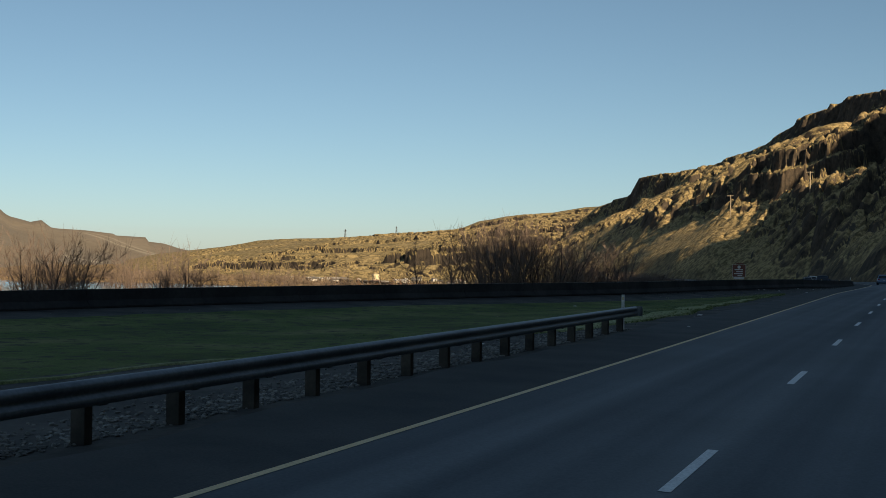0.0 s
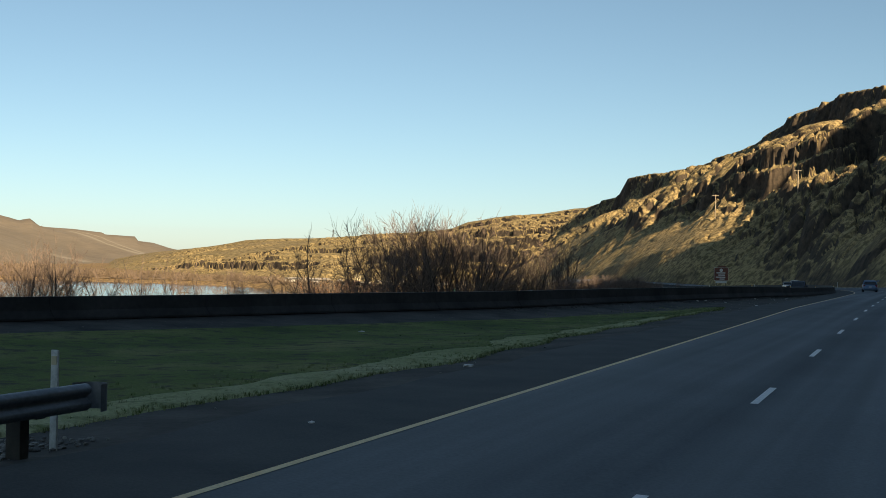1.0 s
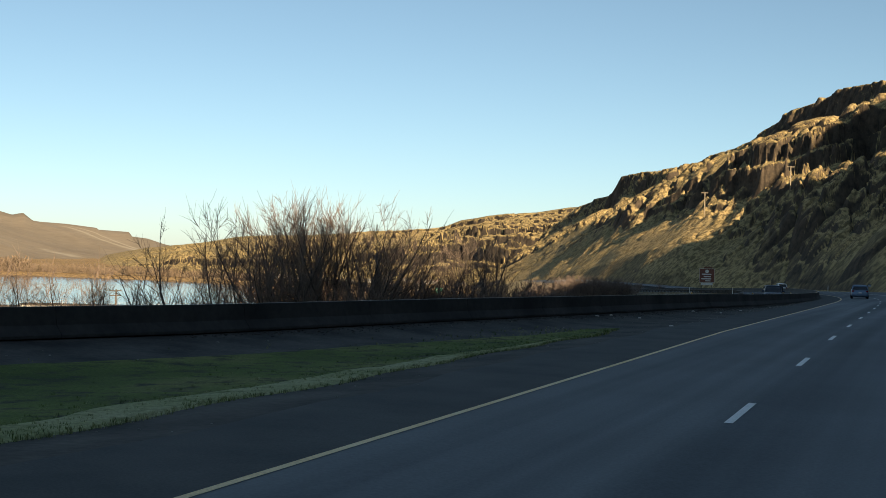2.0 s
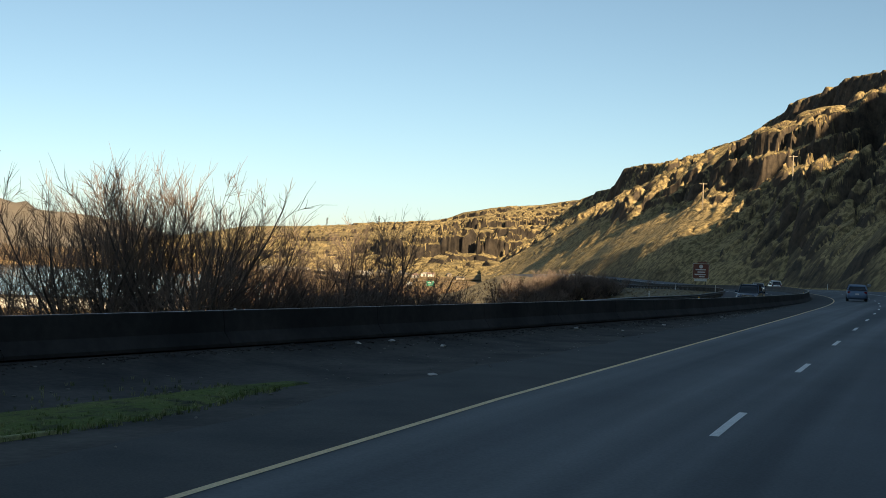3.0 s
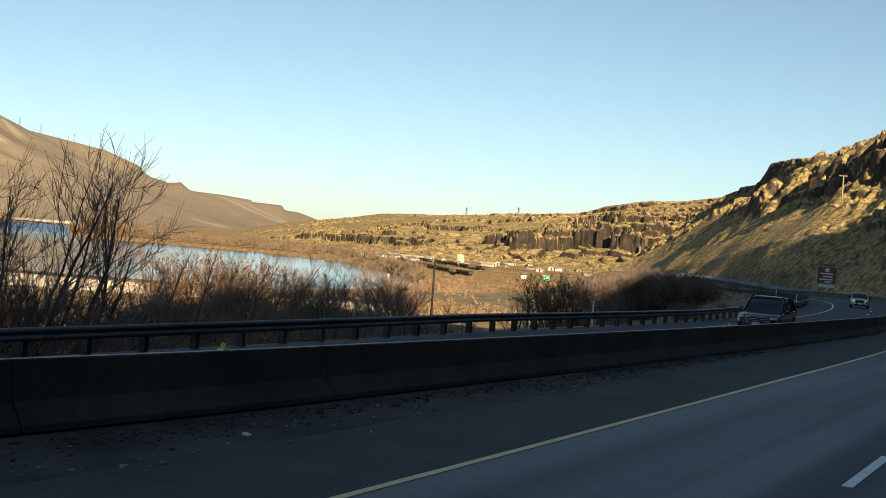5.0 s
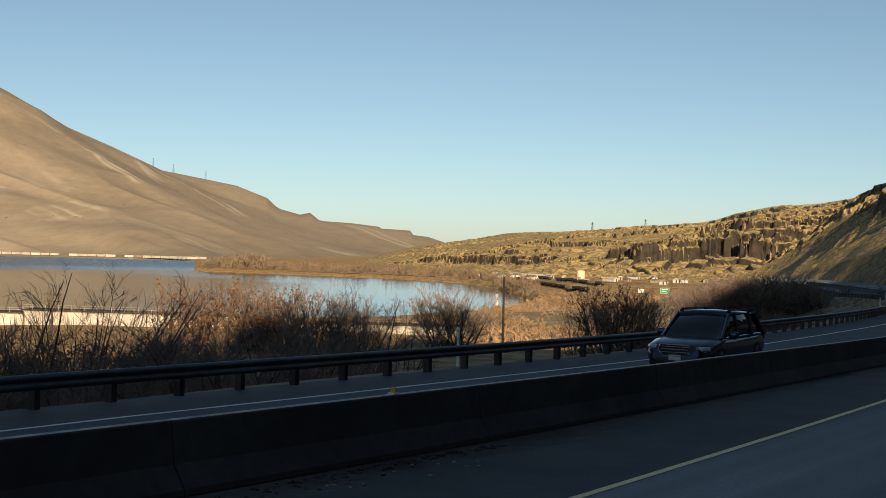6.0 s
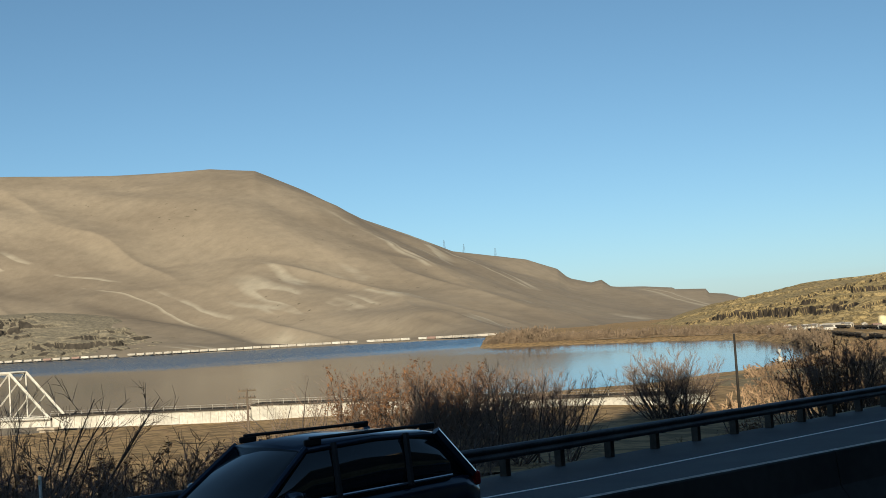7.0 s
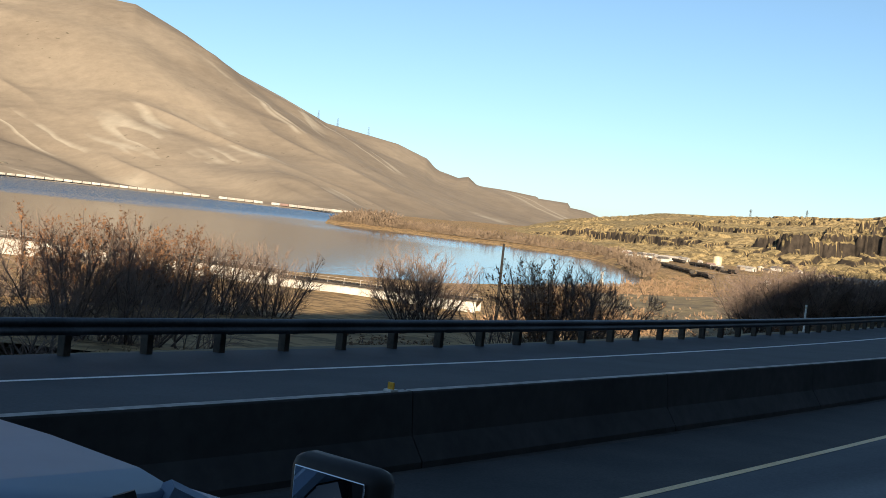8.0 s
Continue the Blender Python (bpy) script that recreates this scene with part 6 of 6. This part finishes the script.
# ---------------------------------------------------------------- small things by the road
def rubble(name, places, material, label, seed):
    """Stones and clods of many sizes, strewn where nobody could count them."""
    r = np.random.default_rng(seed)
    bm = bmesh.new()
    bmesh.ops.create_icosphere(bm, subdivisions=1, radius=0.5)
    ball = np.array([v.co[:] for v in bm.verts])
    tris = np.array([[v.index for v in f.verts] for f in bm.faces])
    bm.free()
    V, F = [], []
    for k, (x, y, z, size) in enumerate(places):
        a = r.uniform(0, 6.28)
        rot = np.array([[math.cos(a), -math.sin(a), 0], [math.sin(a), math.cos(a), 0], [0, 0, 1]])
        V.append((ball * (1 + 0.3 * r.uniform(-1, 1, (len(ball), 1))) * np.array([size * r.uniform(0.9, 1.7), size, size * r.uniform(0.45, 0.8)])) @ rot.T + np.array([x, y, z + 0.12 * size]))
        F.append(tris + k * len(ball))
    me = bpy.data.meshes.new(name)
    me.from_pydata(np.concatenate(V).tolist(), [], np.concatenate(F).tolist())
    me.materials.append(material)
    return tagged(new(name, me), label, "stones", kind="stuff")


M["pale_stone"] = surface("pale_broken_stone", (0.12, 0.115, 0.105), (0.36, 0.345, 0.31), 2.2, 0.95, bumps=0.3, dist=0.01, fine=6)
M["dark_clod"] = surface("dark_soil_clods", (0.035, 0.032, 0.03), (0.11, 0.10, 0.088), 2.0, 0.95, bumps=0.3, dist=0.01, fine=6)
_r = np.random.default_rng(91)
_a, _b = [], []
for _ in range(5200):
    s = _r.uniform(-6, 40)
    o = 9.1 + abs(_r.normal(0, 0.95))
    _a.append((*at(s, o, float(median_z(s, o))), _r.uniform(0.02, 0.085)))
rubble("gravel", _a, M["pale_stone"], "pale broken gravel under the guardrail", 12)
for _ in range(2400):
    s = _r.uniform(84, 172)
    o = float(wall_off(s)) - 0.45 - abs(_r.normal(0, 0.55)) * (0.35 + 0.65 * float(lattice(np.array([s / 5.0]), np.array([3.0]), 17)[0]))
    if o > 8.8:
        _b.append((*at(s, o, float(median_z(s, o))), _r.uniform(0.02, 0.07) * (1 if _r.uniform() < 0.95 else 1.7)))
rubble("rubble", _b, M["dark_clod"], "dark clods and stones along the foot of the median wall", 13)
_c = []
for _ in range(700):
    s = _r.uniform(40, 170)
    o = _r.uniform(8.4, max(8.8, float(wall_off(s)) - 0.8))
    _c.append((*at(s, o, float(median_z(s, o) if o > 8.75 else plane_z(s, o))), _r.uniform(0.02, 0.07)))
rubble("stones", _c, M["pale_stone"], "small pale stones strewn over the median", 14)


def litter(s, off, size, z):
    r = np.random.default_rng(int(s * 10))
    bm = bmesh.new()
    bmesh.ops.create_icosphere(bm, subdivisions=2, radius=0.5)
    for v in bm.verts:
        v.co = Vector((v.co.x * size * 1.6, v.co.y * size, v.co.z * size * 0.45)) * (1 + 0.35 * r.uniform(-1, 1))
    ob = part("litter", bm, M["sign_white"])
    ob.matrix_world = Matrix.Translation(at(s, off, z + size * 0.1)) @ Matrix.Rotation(r.uniform(0, 6), 4, "Z")
    tagged(ob, "crumpled scrap of pale litter on the shoulder", "litter", "roadside litter")


for s, off, size in ((52.5, 9.0, 0.16), (123.2, 11.35, 0.17), (103.3, 8.9, 0.12), (109.4, 13.4, 0.14), (110.9, 13.1, 0.16), (111.6, 11.9, 0.16), (131.2, 9.8, 0.12), (144.2, 9.4, 0.12), (42.6, 7.7, 0.09), (31.6, 11.4, 0.14), (125.0, 10.1, 0.10), (67.6, 18.5, 0.2)):
    litter(s, off, size, float(median_z(s, off) if off > 8.7 else plane_z(s, off)))


def wall_marker(s):
    ob = empty("wall_reflector", Matrix.Translation(at(s, float(wall_off(s)), float(wall_top(s)))) @ Matrix.Rotation(float(heading(s)), 4, "Z"), "small amber reflector on top of the median wall", "reflector", "wall reflectors")
    bm = bmesh.new()
    box(bm, 0, 0, 0.012, 0.11, 0.12, 0.024, bevel=0.004)
    part("bracket", bm, M["white_post"], ob)
    bm = bmesh.new()
    box(bm, 0, 0, 0.06, 0.085, 0.022, 0.08, bevel=0.006)
    part("lens", bm, M["amber"], ob)
    return ob


for s in (126, 145.4, 170.2, 199.9, 214.6):
    wall_marker(s)
